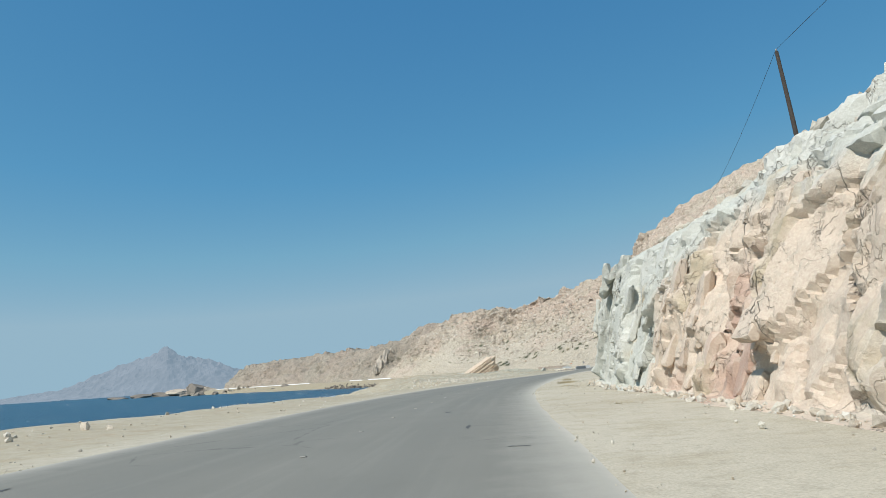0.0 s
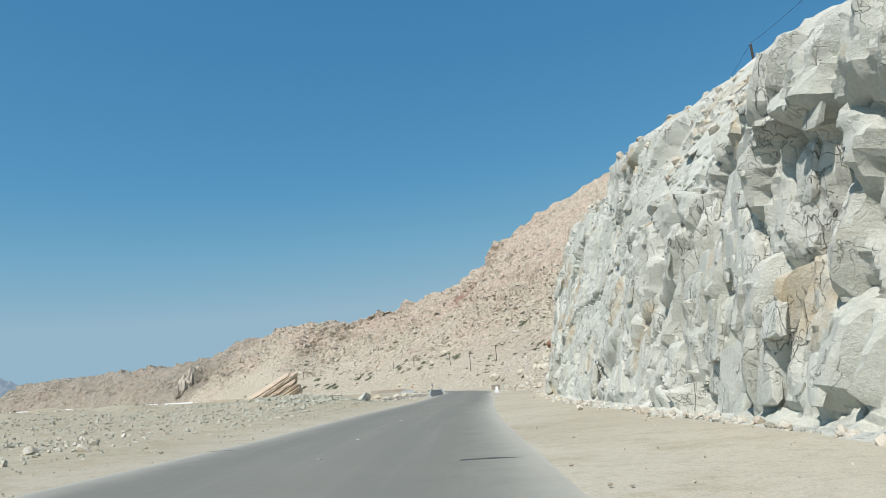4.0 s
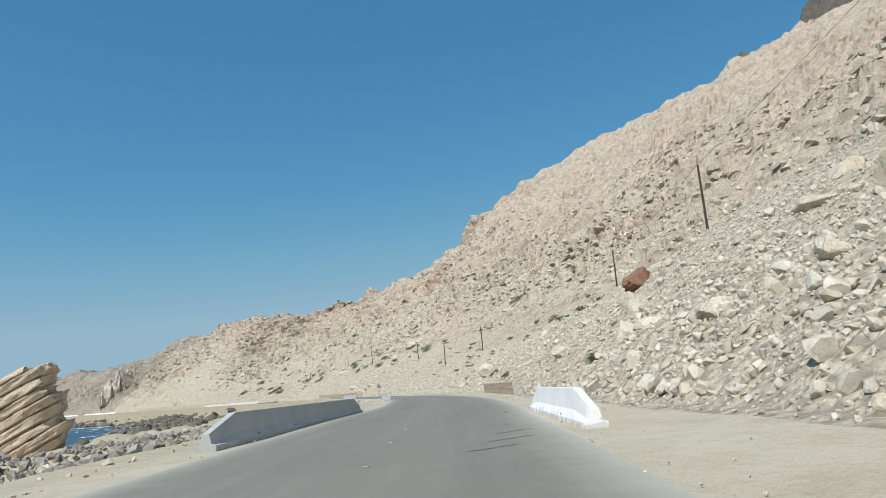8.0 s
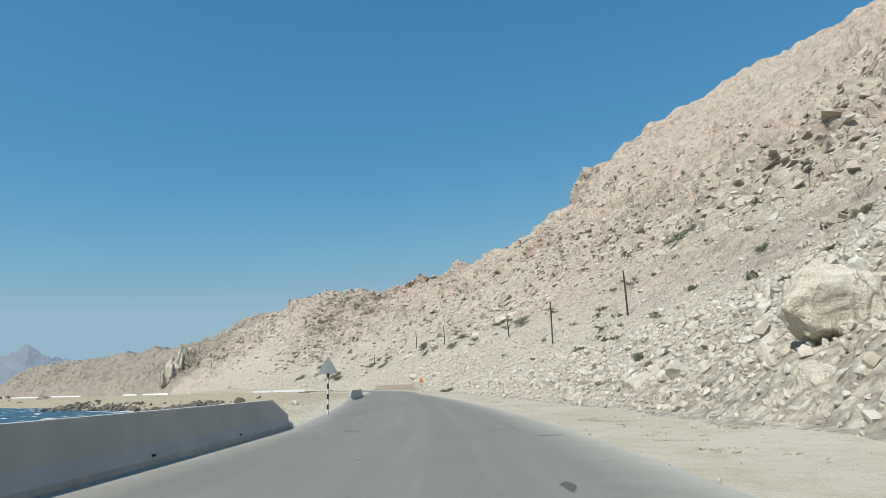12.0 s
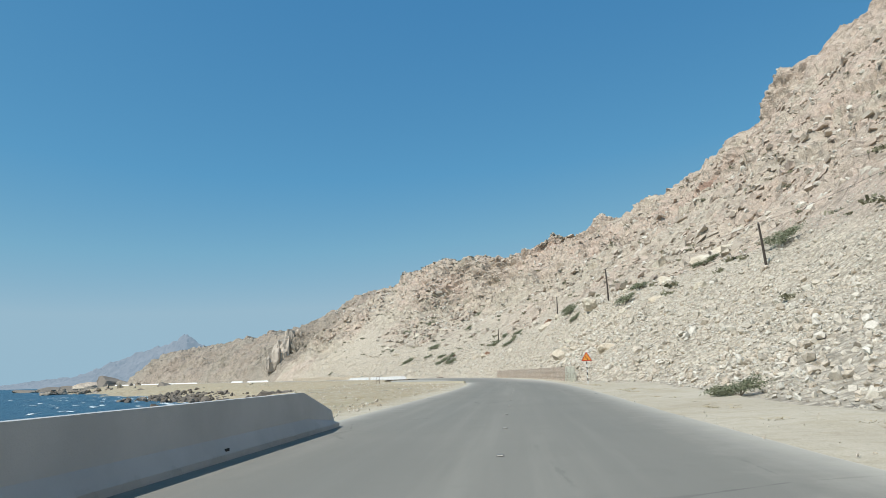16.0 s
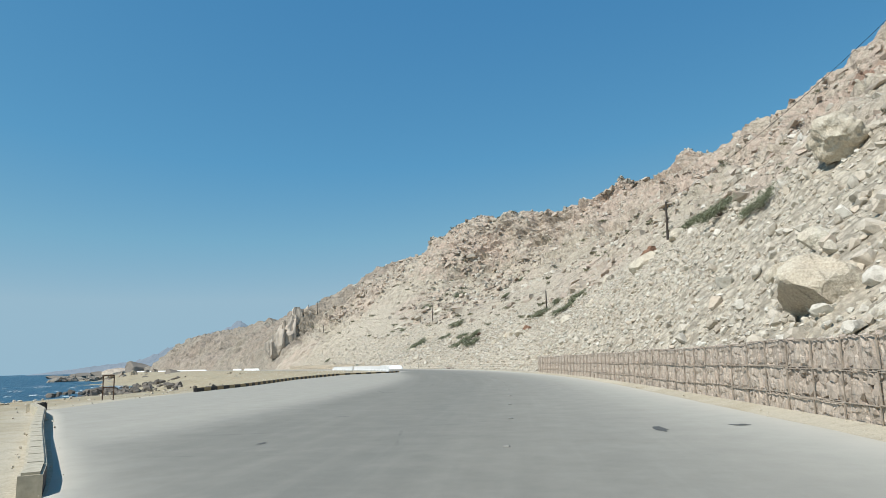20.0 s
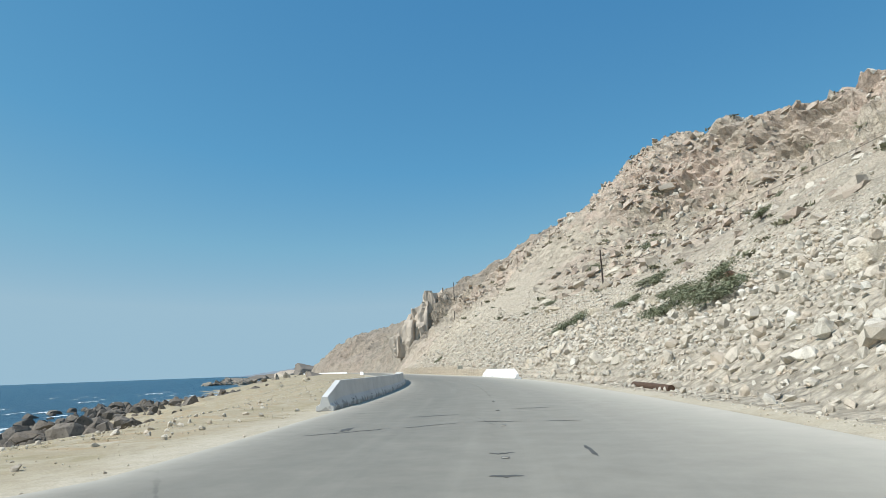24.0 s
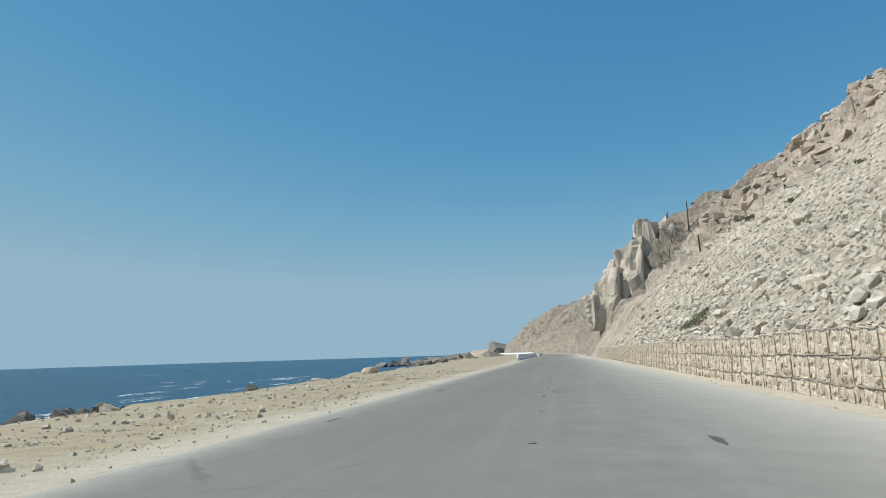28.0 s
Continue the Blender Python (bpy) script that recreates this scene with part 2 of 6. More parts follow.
def rock_material(name, base, warm, dark, pale, patch=0.06, grain=1.6, strata=0.35, relief=0.25, warmth=(0.42, 0.62), joint=0.5, zoned=False, spots=0.4):
    """Weathered rock: patches of two hues, strata, cracked facets and grain."""
    n = Nodes(name, 0.92)
    big = n.ramp(n.noise(patch, 5.0), *warmth)
    if zoned:
        zone = n.tree.nodes.new("ShaderNodeAttribute")
        zone.attribute_name = "iron"
        big = n.math("MAXIMUM", n.math("MULTIPLY", big, 0.75), n.ramp(n.math("ADD", zone.outputs["Fac"], n.math("MULTIPLY", n.noise(0.35, 6.0), 0.9)), 0.75, 1.0))
    col = n.mix(big, base, warm)
    if zoned:
        col = n.mix(n.math("MULTIPLY", n.ramp(n.math("ADD", zone.outputs["Fac"], n.math("MULTIPLY", n.noise(0.2, 6.0), 0.5)), 1.0, 1.35), 0.75), col, (0.42, 0.275, 0.215))
    band = n.noise(strata, 4.0, n.scaled(0.25, 0.25, 1.0, (0.35, 0.25, 0.0)))
    col = n.mix(n.math("MULTIPLY", n.ramp(band, 0.5, 0.7), 0.5), col, pale)
    # facets of the joint pattern, at two sizes, each with its own tone
    bend = n.put("ShaderNodeTexNoise", Vector=n.pos, Scale=joint * 2.2, Detail=4.0)
    shift = n.put("ShaderNodeVectorMath")
    shift.operation = "MULTIPLY_ADD"
    n.link(bend.outputs["Color"], shift.inputs[0])
    shift.inputs[1].default_value = (0.16 / joint, 0.16 / joint, 0.16 / joint)
    n.link(n.scaled(1.0, 1.0, 0.42, (0.25, -0.2, 0.0)), shift.inputs[2])
    height = None
    for k, size in enumerate((joint, joint * 2.7, joint * 7.0)):
        edge = n.put("ShaderNodeTexVoronoi", Vector=shift.outputs[0], Scale=size)
        edge.feature = "DISTANCE_TO_EDGE"
        cell = n.put("ShaderNodeTexVoronoi", Vector=shift.outputs[0], Scale=size)
        tone = n.put("ShaderNodeSeparateColor", Color=cell.outputs["Color"]).outputs[0]
        col = n.mix(n.math("MULTIPLY", n.ramp(tone, 0.6 if k else 0.8, 1.0 if k else 0.92), 0.24 if k else 0.5), col, dark if k else warm)
        gap = n.math("MULTIPLY", n.ramp(edge.outputs["Distance"], 0.022, 0.0), n.ramp(n.noise(joint * 1.1, 4.0), 0.44, 0.6))
        col = n.mix(n.math("MULTIPLY", gap, (0.45, 0.28, 0.06)[k]), col, tuple(0.5 * c for c in dark))
        part_h = n.math("SUBTRACT", n.math("MULTIPLY", tone, 0.35 / (1 + k)), n.math("MULTIPLY", gap, 0.35 / (1 + k)))
        height = n.math("ADD", height, part_h) if height else part_h
    if zoned:
        # loose scree at the foot: broken stones of many tones, gap shade put into the colour
        scree = n.tree.nodes.new("ShaderNodeAttribute")
        scree.attribute_name = "scree"
        cover = n.ramp(n.math("ADD", scree.outputs["Fac"], n.math("MULTIPLY", n.math("SUBTRACT", n.noise(0.15, 5.0), 0.5), 0.8)), 0.3, 0.6)
        stones = n.put("ShaderNodeTexVoronoi", Vector=n.pos, Scale=2.1)
        tone = n.put("ShaderNodeSeparateColor", Color=stones.outputs["Color"]).outputs[0]
        rub = n.mix(tone, (0.56, 0.515, 0.43), (0.69, 0.64, 0.55))
        rub = n.mix(n.ramp(stones.outputs["Distance"], 0.38, 0.7), rub, (0.40, 0.365, 0.30))
        grit = n.put("ShaderNodeTexVoronoi", Vector=n.pos, Scale=7.0)
        rub = n.mix(n.math("MULTIPLY", n.ramp(grit.outputs["Distance"], 0.4, 0.8), 0.4), rub, (0.36, 0.325, 0.26))
        col = n.mix(cover, col, rub)
        height = n.math("ADD", height, n.math("MULTIPLY", n.math("ADD", n.math("MULTIPLY", stones.outputs["Distance"], -0.16), n.math("MULTIPLY", grit.outputs["Distance"], -0.08)), cover))
    mid = n.noise(grain, 8.0, rough=0.68)
    if zoned:
        spots = n.math("MULTIPLY", n.math("SUBTRACT", 1.0, n.math("MULTIPLY", cover, 0.75)), spots)
    col = n.mix(n.math("MULTIPLY", n.ramp(mid, 0.50, 0.36), spots), col, dark)
    streak = n.noise(0.35 * grain, 6.0, n.scaled(0.5, 0.25, 1.6, (0.5, 0.3, 0.4)), 0.65)
    col = n.mix(n.math("MULTIPLY", n.ramp(streak, 0.54, 0.66), n.math("MULTIPLY", spots, 0.7)), col, tuple(1.3 * c for c in dark))
    fine = n.noise(grain * 9, 6.0, rough=0.7)
    loose = n.math("SUBTRACT", 1.0, n.math("MULTIPLY", cover, 0.35)) if zoned else 1.0
    col = n.mix(n.math("MULTIPLY", loose, 0.75), col, n.mix(n.ramp(fine, 0.34, 0.66), dark, tuple(1.1 * c for c in pale)), "OVERLAY")
    h = n.math("ADD", n.math("ADD", mid, height), n.math("MULTIPLY", fine, 0.4))
    h = n.math("MULTIPLY", h, loose)
    return n.finish(col, h, 1.0, relief)


M_HILL = rock_material("hill_rock", (0.545, 0.515, 0.445), (0.59, 0.505, 0.445), (0.23, 0.205, 0.175), (0.61, 0.565, 0.495), 0.025, 0.5, 0.10, 0.6, joint=0.22, zoned=True, spots=0.52)


def cut_material():
    """Freshly broken pale grey-green rock: plain faces, hair cracks, tan and pink stained joints."""
    n = Nodes("cut_rock", 0.9)
    col = n.mix(n.ramp(n.noise(0.3, 6.0, rough=0.6), 0.35, 0.7), (0.465, 0.47, 0.43), (0.59, 0.58, 0.54))
    zone = n.tree.nodes.new("ShaderNodeAttribute")
    zone.attribute_name = "iron"
    rust = n.math("ADD", zone.outputs["Fac"], n.math("MULTIPLY", n.noise(0.3, 7.0, n.scaled(1.0, 1.0, 0.45, (0.0, -0.28, 0.0)), 0.6), 0.9))
    col = n.mix(n.ramp(rust, 0.72, 0.95), col, (0.60, 0.495, 0.41))
    col = n.mix(n.math("MULTIPLY", n.ramp(rust, 1.12, 1.3), 0.7), col, (0.42, 0.265, 0.21))
    spot = n.tree.nodes.new("ShaderNodeAttribute")
    spot.attribute_name = "stain"
    col = n.mix(n.math("MULTIPLY", spot.outputs["Fac"], n.ramp(n.noise(1.1, 6.0), 0.3, 0.6)), col, (0.47, 0.395, 0.295))
    mid = n.noise(2.6, 8.0, rough=0.66)
    col = n.mix(n.math("MULTIPLY", n.ramp(mid, 0.46, 0.32), 0.4), col, (0.36, 0.345, 0.29))
    height = n.math("MULTIPLY", mid, 0.5)
    for scale, wide, deep, stretch in ((0.5, 0.005, 0.6, 0.30), (0.9, 0.008, 0.4, 1.6), (2.2, 0.014, 0.3, 0.45)):
        line = n.noise(scale, 4.0, n.scaled(1.0, 1.0, stretch, (0.0, -0.28, 0.3)), 0.5)
        gap = n.math("MULTIPLY", n.ramp(n.math("ABSOLUTE", n.math("SUBTRACT", line, 0.5)), wide, 0.2 * wide), n.ramp(n.noise(0.6, 4.0), 0.46, 0.6))
        col = n.mix(n.math("MULTIPLY", gap, deep), col, (0.20, 0.18, 0.15))
        height = n.math("SUBTRACT", height, n.math("MULTIPLY", gap, deep))
    fine = n.noise(13.0, 6.0, rough=0.7)
    col = n.mix(0.4, col, n.mix(n.ramp(fine, 0.3, 0.7), (0.37, 0.345, 0.29), (0.70, 0.71, 0.655)), "OVERLAY")
    return n.finish(col, n.math("ADD", height, n.math("MULTIPLY", fine, 0.25)), 1.0, 0.12)


M_CUT = cut_material()
M_HEAD = rock_material("headland_rock", (0.44, 0.415, 0.365), (0.46, 0.40, 0.35), (0.19, 0.172, 0.15), (0.55, 0.505, 0.435), 0.02, 0.4, 0.08, 0.9, joint=0.12, zoned=True, spots=0.6)


def sand_material():
    n = Nodes("sand_and_gravel", 0.95)
    col = n.mix(n.ramp(n.noise(0.12, 6.0), 0.4, 0.62), (0.51, 0.48, 0.405), (0.455, 0.42, 0.345))
    col = n.mix(n.math("MULTIPLY", n.ramp(n.noise(0.45, 6.0, rough=0.65), 0.5, 0.66), 0.55), col, (0.38, 0.335, 0.245))
    scrub = n.tree.nodes.new("ShaderNodeAttribute")
    scrub.attribute_name = "scrub"
    bare = n.math("MULTIPLY", scrub.outputs["Fac"], n.ramp(n.noise(0.6, 7.0, rough=0.68), 0.26, 0.52))
    col = n.mix(n.math("MULTIPLY", bare, 0.92), col, (0.365, 0.325, 0.235))
    mats = n.math("MULTIPLY", scrub.outputs["Fac"], n.ramp(n.noise(1.3, 7.0, n.scaled(1.0, 1.0, 1.0), 0.62), 0.50, 0.60))
    col = n.mix(n.math("MULTIPLY", mats, 0.75), col, n.mix(n.ramp(n.noise(0.2, 3.0), 0.4, 0.6), (0.40, 0.30, 0.185), (0.30, 0.275, 0.175)))
    mid = n.noise(2.2, 8.0, rough=0.7)
    col = n.mix(n.math("MULTIPLY", n.ramp(mid, 0.50, 0.36), 0.3), col, (0.30, 0.265, 0.21))
    fine = n.noise(26.0, 5.0, rough=0.7)
    grit = n.noise(7.0, 6.0, rough=0.7)
    col = n.mix(n.math("MULTIPLY", n.ramp(grit, 0.55, 0.68), 0.4), col, (0.30, 0.27, 0.215))
    col = n.mix(n.math("MULTIPLY", n.ramp(grit, 0.42, 0.30), 0.4), col, (0.62, 0.585, 0.50))
    col = n.mix(0.5, col, n.mix(n.ramp(fine, 0.3, 0.7), (0.25, 0.22, 0.17), (0.62, 0.57, 0.48)), "OVERLAY")
    return n.finish(col, n.math("ADD", mid, n.math("MULTIPLY", fine, 0.5)), 0.5, 0.025)


M_SAND = sand_material()


def asphalt_material():
    n = Nodes("worn_asphalt", 0.85)
    col = n.mix(n.ramp(n.noise(0.25, 6.0), 0.38, 0.65), (0.246, 0.239, 0.207), (0.262, 0.254, 0.22))
    fine = n.noise(60.0, 4.0, rough=0.7)
    col = n.mix(0.35, col, n.mix(n.ramp(fine, 0.3, 0.7), (0.12, 0.12, 0.115), (0.34, 0.33, 0.31)), "OVERLAY")
    track = n.tree.nodes.new("ShaderNodeAttribute")
    track.attribute_name = "track"
    col = n.mix(n.math("MULTIPLY", track.outputs["Fac"], n.ramp(n.noise(0.15, 5.0), 0.1, 0.9)), col, (0.18, 0.177, 0.154))
    run = n.tree.nodes.new("ShaderNodeAttribute")
    run.attribute_name = "run"
    lane = n.tree.nodes.new("ShaderNodeAttribute")
    lane.attribute_name = "lane"
    way = n.put("ShaderNodeCombineXYZ", X=n.math("MULTIPLY", lane.outputs["Fac"], 1.6), Y=n.math("MULTIPLY", run.outputs["Fac"], 0.05)).outputs[0]
    streak = n.noise(1.0, 6.0, way, 0.6)
    col = n.mix(n.math("MULTIPLY", n.ramp(streak, 0.50, 0.70), 0.24), col, (0.165, 0.16, 0.135))
    col = n.mix(n.math("MULTIPLY", n.ramp(streak, 0.48, 0.30), 0.18), col, (0.335, 0.322, 0.272))
    blot = n.noise(1.1, 7.0, rough=0.62)
    col = n.mix(n.math("MULTIPLY", n.ramp(blot, 0.56, 0.72), 0.3), col, (0.16, 0.155, 0.132))
    split = n.put("ShaderNodeTexVoronoi", Vector=n.pos, Scale=0.22)
    split.feature = "DISTANCE_TO_EDGE"
    col = n.mix(n.math("MULTIPLY", n.math("MULTIPLY", n.ramp(n.math("ADD", split.outputs["Distance"], n.math("MULTIPLY", n.math("SUBTRACT", blot, 0.5), 0.06)), 0.006, 0.001), n.ramp(n.noise(0.09, 3.0), 0.52, 0.6)), 0.5), col, (0.10, 0.097, 0.085))
    dust = n.tree.nodes.new("ShaderNodeAttribute")
    dust.attribute_name = "dust"
    cover = n.math("ADD", dust.outputs["Fac"], n.math("MULTIPLY", n.math("SUBTRACT", n.noise(1.3, 8.0, rough=0.68), 0.5), 0.38))
    col = n.mix(n.math("MULTIPLY", n.ramp(cover, 0.10, 0.95), 0.92), col, (0.515, 0.485, 0.41))
    return n.finish(col, fine, 0.25, 0.01)


M_ROAD = asphalt_material()


def water_material():
    n = Nodes("sea_water", 0.3)
    n.bsdf.inputs["Specular IOR Level"].default_value = 0.5
    big = n.noise(0.06, 4.0, n.scaled(1.0, 1.0, 1.0))
    col = n.mix(n.ramp(big, 0.35, 0.65), (0.006, 0.045, 0.085), (0.01, 0.065, 0.11))
    wave = n.noise(0.35, 6.0, n.scaled(1.0, 0.55, 1.0, (0, 0, 0.5)))
    foam = n.math("MULTIPLY", n.ramp(n.noise(0.05, 7.0, n.scaled(1.0, 0.3, 1.0, (0, 0, 0.55)), 0.62), 0.66, 0.71), n.ramp(n.noise(0.6, 5.0), 0.4, 0.6))
    col = n.mix(foam, col, (0.75, 0.78, 0.78))
    rough = n.math("ADD", n.math("MULTIPLY", foam, 0.5), 0.3)
    chop = n.noise(1.4, 5.0, n.scaled(1.0, 0.6, 1.0, (0, 0, 0.5)))
    return n.finish(col, n.math("ADD", wave, n.math("MULTIPLY", chop, 0.35)), 1.0, 1.3, rough)


M_SEA = water_material()


def concrete_material(name, base, dark, chips=0.5):
    """Painted or bare concrete, chipped and splashed towards the road."""
    n = Nodes(name, 0.8)
    col = n.mix(n.ramp(n.noise(0.8, 6.0), 0.4, 0.65), base, tuple(0.88 * c for c in base))
    stain = n.ramp(n.noise(2.5, 7.0, n.scaled(1.0, 1.0, 0.35), 0.65), 0.60, 0.72)
    col = n.mix(n.math("MULTIPLY", stain, chips * 0.6), col, dark)
    z = n.put("ShaderNodeSeparateXYZ", Vector=n.pos).outputs[2]
    chip = n.ramp(n.math("SUBTRACT", n.noise(1.7, 8.0, rough=0.6), n.math("MULTIPLY", z, 0.62)), 0.46, 0.50)
    col = n.mix(n.math("MULTIPLY", chip, chips), col, tuple(0.8 * c for c in dark))
    fine = n.noise(35.0, 4.0)
    return n.finish(col, n.math("SUBTRACT", fine, chip), 0.4, 0.012)


M_WHITE = concrete_material("whitewashed_concrete", (0.80, 0.80, 0.79), (0.46, 0.45, 0.42), 0.5)
# the whitewash darkened for the shaded road side, with its chips and stains
M_WORN_SHADED = concrete_material("weathered_shaded_whitewash", (0.62, 0.625, 0.61), (0.27, 0.265, 0.25), 0.6)
M_GREY = concrete_material("grey_concrete", (0.45, 0.455, 0.445), (0.34, 0.34, 0.32), 0.16)


def plain_material(name, colour, rough=0.7, metal=0.0):
    n = Nodes(name, rough)
    n.bsdf.inputs["Metallic"].default_value = metal
    col = n.mix(n.ramp(n.noise(9.0, 5.0), 0.35, 0.7), colour, tuple(0.7 * c for c in colour))
    return n.finish(col, n.noise(40.0, 3.0), 0.2, 0.004)


M_HOLE_SHADE = plain_material("hole_shade", (0.03, 0.03, 0.03), 0.9)


# ---- hillside: four lines along the road, joined by slopes ----
TOE = [(-85, 10.5), (30, 9.8), (40, 8.8), (52, 9.2), (60, 11), (80, 11), (108, 10), (135, 9), (160, 9.0), (171, 11.5), (186, 9.5), (228, 7.6), (268, 10.6), (285, 9.5),
       (330, 9), (370, 9.6), (384, 10.4), (395, 11.3), (405, 10.2), (411, 7.4), (464, 7.0), (560, 7.2), (640, 7.2), (900, 8), (1255, 8)]
LOW = [(-85, 12.8, 6), (30, 12, 6.5), (40, 9.9, 6.5), (52, 10.3, 6.8), (60, 14, 5), (80, 14.5, 6), (108, 11.6, 9), (135, 12.5, 8.5), (160, 11.5, 11),
       (168, 12.6, 8.5), (176, 14, 6.5), (186, 20, 5), (235, 20, 9.3), (275, 20, 7.8), (330, 32, 8.0), (371, 28, 5.4), (409, 27, 8.2), (440, 22, 10.2), (464, 19.5, 12.8), (502, 20, 12.5),
       (546, 32, 13.5), (592, 32, 12.6), (614, 29, 10.8), (640, 22, 9.8), (700, 18, 10), (760, 15, 9), (800, 15, 9), (806, 19, 18), (820, 19, 18), (832, 14, 9), (1255, 12, 8)]
MID = [(-85, 24, 14), (52, 23, 13), (80, 24, 13), (108, 24, 14.6), (135, 14.8, 16.5), (160, 13.8, 17), (168, 18, 13.5), (176, 25, 12), (186, 34, 13), (235, 33, 17.4),
       (275, 40, 17), (330, 50, 20), (353, 69, 35), (409, 50, 24.5), (445, 42, 19.5), (464, 38, 17.8), (502, 46, 26), (546, 48, 25), (592, 62, 30), (640, 70, 28.5), (657, 77, 31),
       (700, 50, 38), (760, 46, 34), (800, 34, 30), (806, 27, 32), (820, 27, 31), (832, 34, 27), (860, 30, 24), (905, 30, 24), (1255, 32, 26)]
HIGH = [(-85, 80, 48), (108, 80, 50), (160, 58, 36), (235, 70, 32), (330, 72, 36), (353, 100, 54), (409, 87, 48), (464, 101, 64), (502, 116, 80),
        (530, 124, 86), (546, 122, 70), (592, 119, 67), (640, 122, 68), (700, 82, 62), (760, 87, 63), (808, 66, 53), (850, 50, 38), (905, 46, 34), (1255, 46, 33)]
CREST = [(-85, 230, 135), (235, 230, 140), (353, 240, 150), (464, 270, 190), (503, 225, 162), (517, 198, 148), (531, 166, 129), (546, 146, 113),
         (556, 147, 102), (576, 150, 90), (617, 147, 82), (640, 126, 74), (652, 116, 73), (664, 118, 67), (713, 102, 67), (769, 96, 65), (812, 92, 65), (850, 72, 47), (905, 62, 40), (1000, 62, 42), (1255, 62, 38)]


def smooth(x, a, b):
    t = np.clip((x - a) / (b - a), 0, 1)
    return t * t * (3 - 2 * t)


def leaning(s, z):
    """How far the joints of the cutting have leaned back along the road at a height."""
    return 0.30 * np.clip(z, 0, 18) * (1 - smooth(s, 162, 180))


def hill_profile(s, share):
    n = len(s)
    us = np.stack([row(TOE, s) - 1.5, row(TOE, s), row(LOW, s), row(MID, s), row(HIGH, s), row(CREST, s), row(CREST, s) + 160], 1)
    zs = np.stack([np.full(n, -0.12), np.full(n, 0.12), row(LOW, s, 2), row(MID, s, 2), row(HIGH, s, 2), row(CREST, s, 2), row(CREST, s, 2) - 30], 1)
    parts_u, parts_z = [], []
    for k, count in enumerate(share):
        t = np.linspace(0, 1, count, endpoint=k == len(share) - 1)
        parts_u.append(us[:, k, None] * (1 - t) + us[:, k + 1, None] * t)
        parts_z.append(zs[:, k, None] * (1 - t) + zs[:, k + 1, None] * t)
    return np.concatenate(parts_u, 1), np.concatenate(parts_z, 1)


def hill_grid(s, share):
    """Points of the hillside: a column for each s, rising through the slopes along the lean of the joints."""
    u, z = hill_profile(s, share)
    ss = s[:, None] - leaning(s[:, None], z)
    for k in range(u.shape[1]):
        order = np.maximum.accumulate(ss[:, k])
        u[:, k], z[:, k] = np.interp(order, s, u[:, k]), np.interp(order, s, z[:, k])
    x, y = at(ss, u)
    return np.stack([x, y, z], -1), u, ss


def normals_of(p):
    a, b = np.gradient(p, axis=0), np.gradient(p, axis=1)
    n = np.cross(a, b)
    n *= np.sign(n[..., 2:3] + 1e-9)
    return n / (np.linalg.norm(n, axis=-1, keepdims=True) + 1e-9)


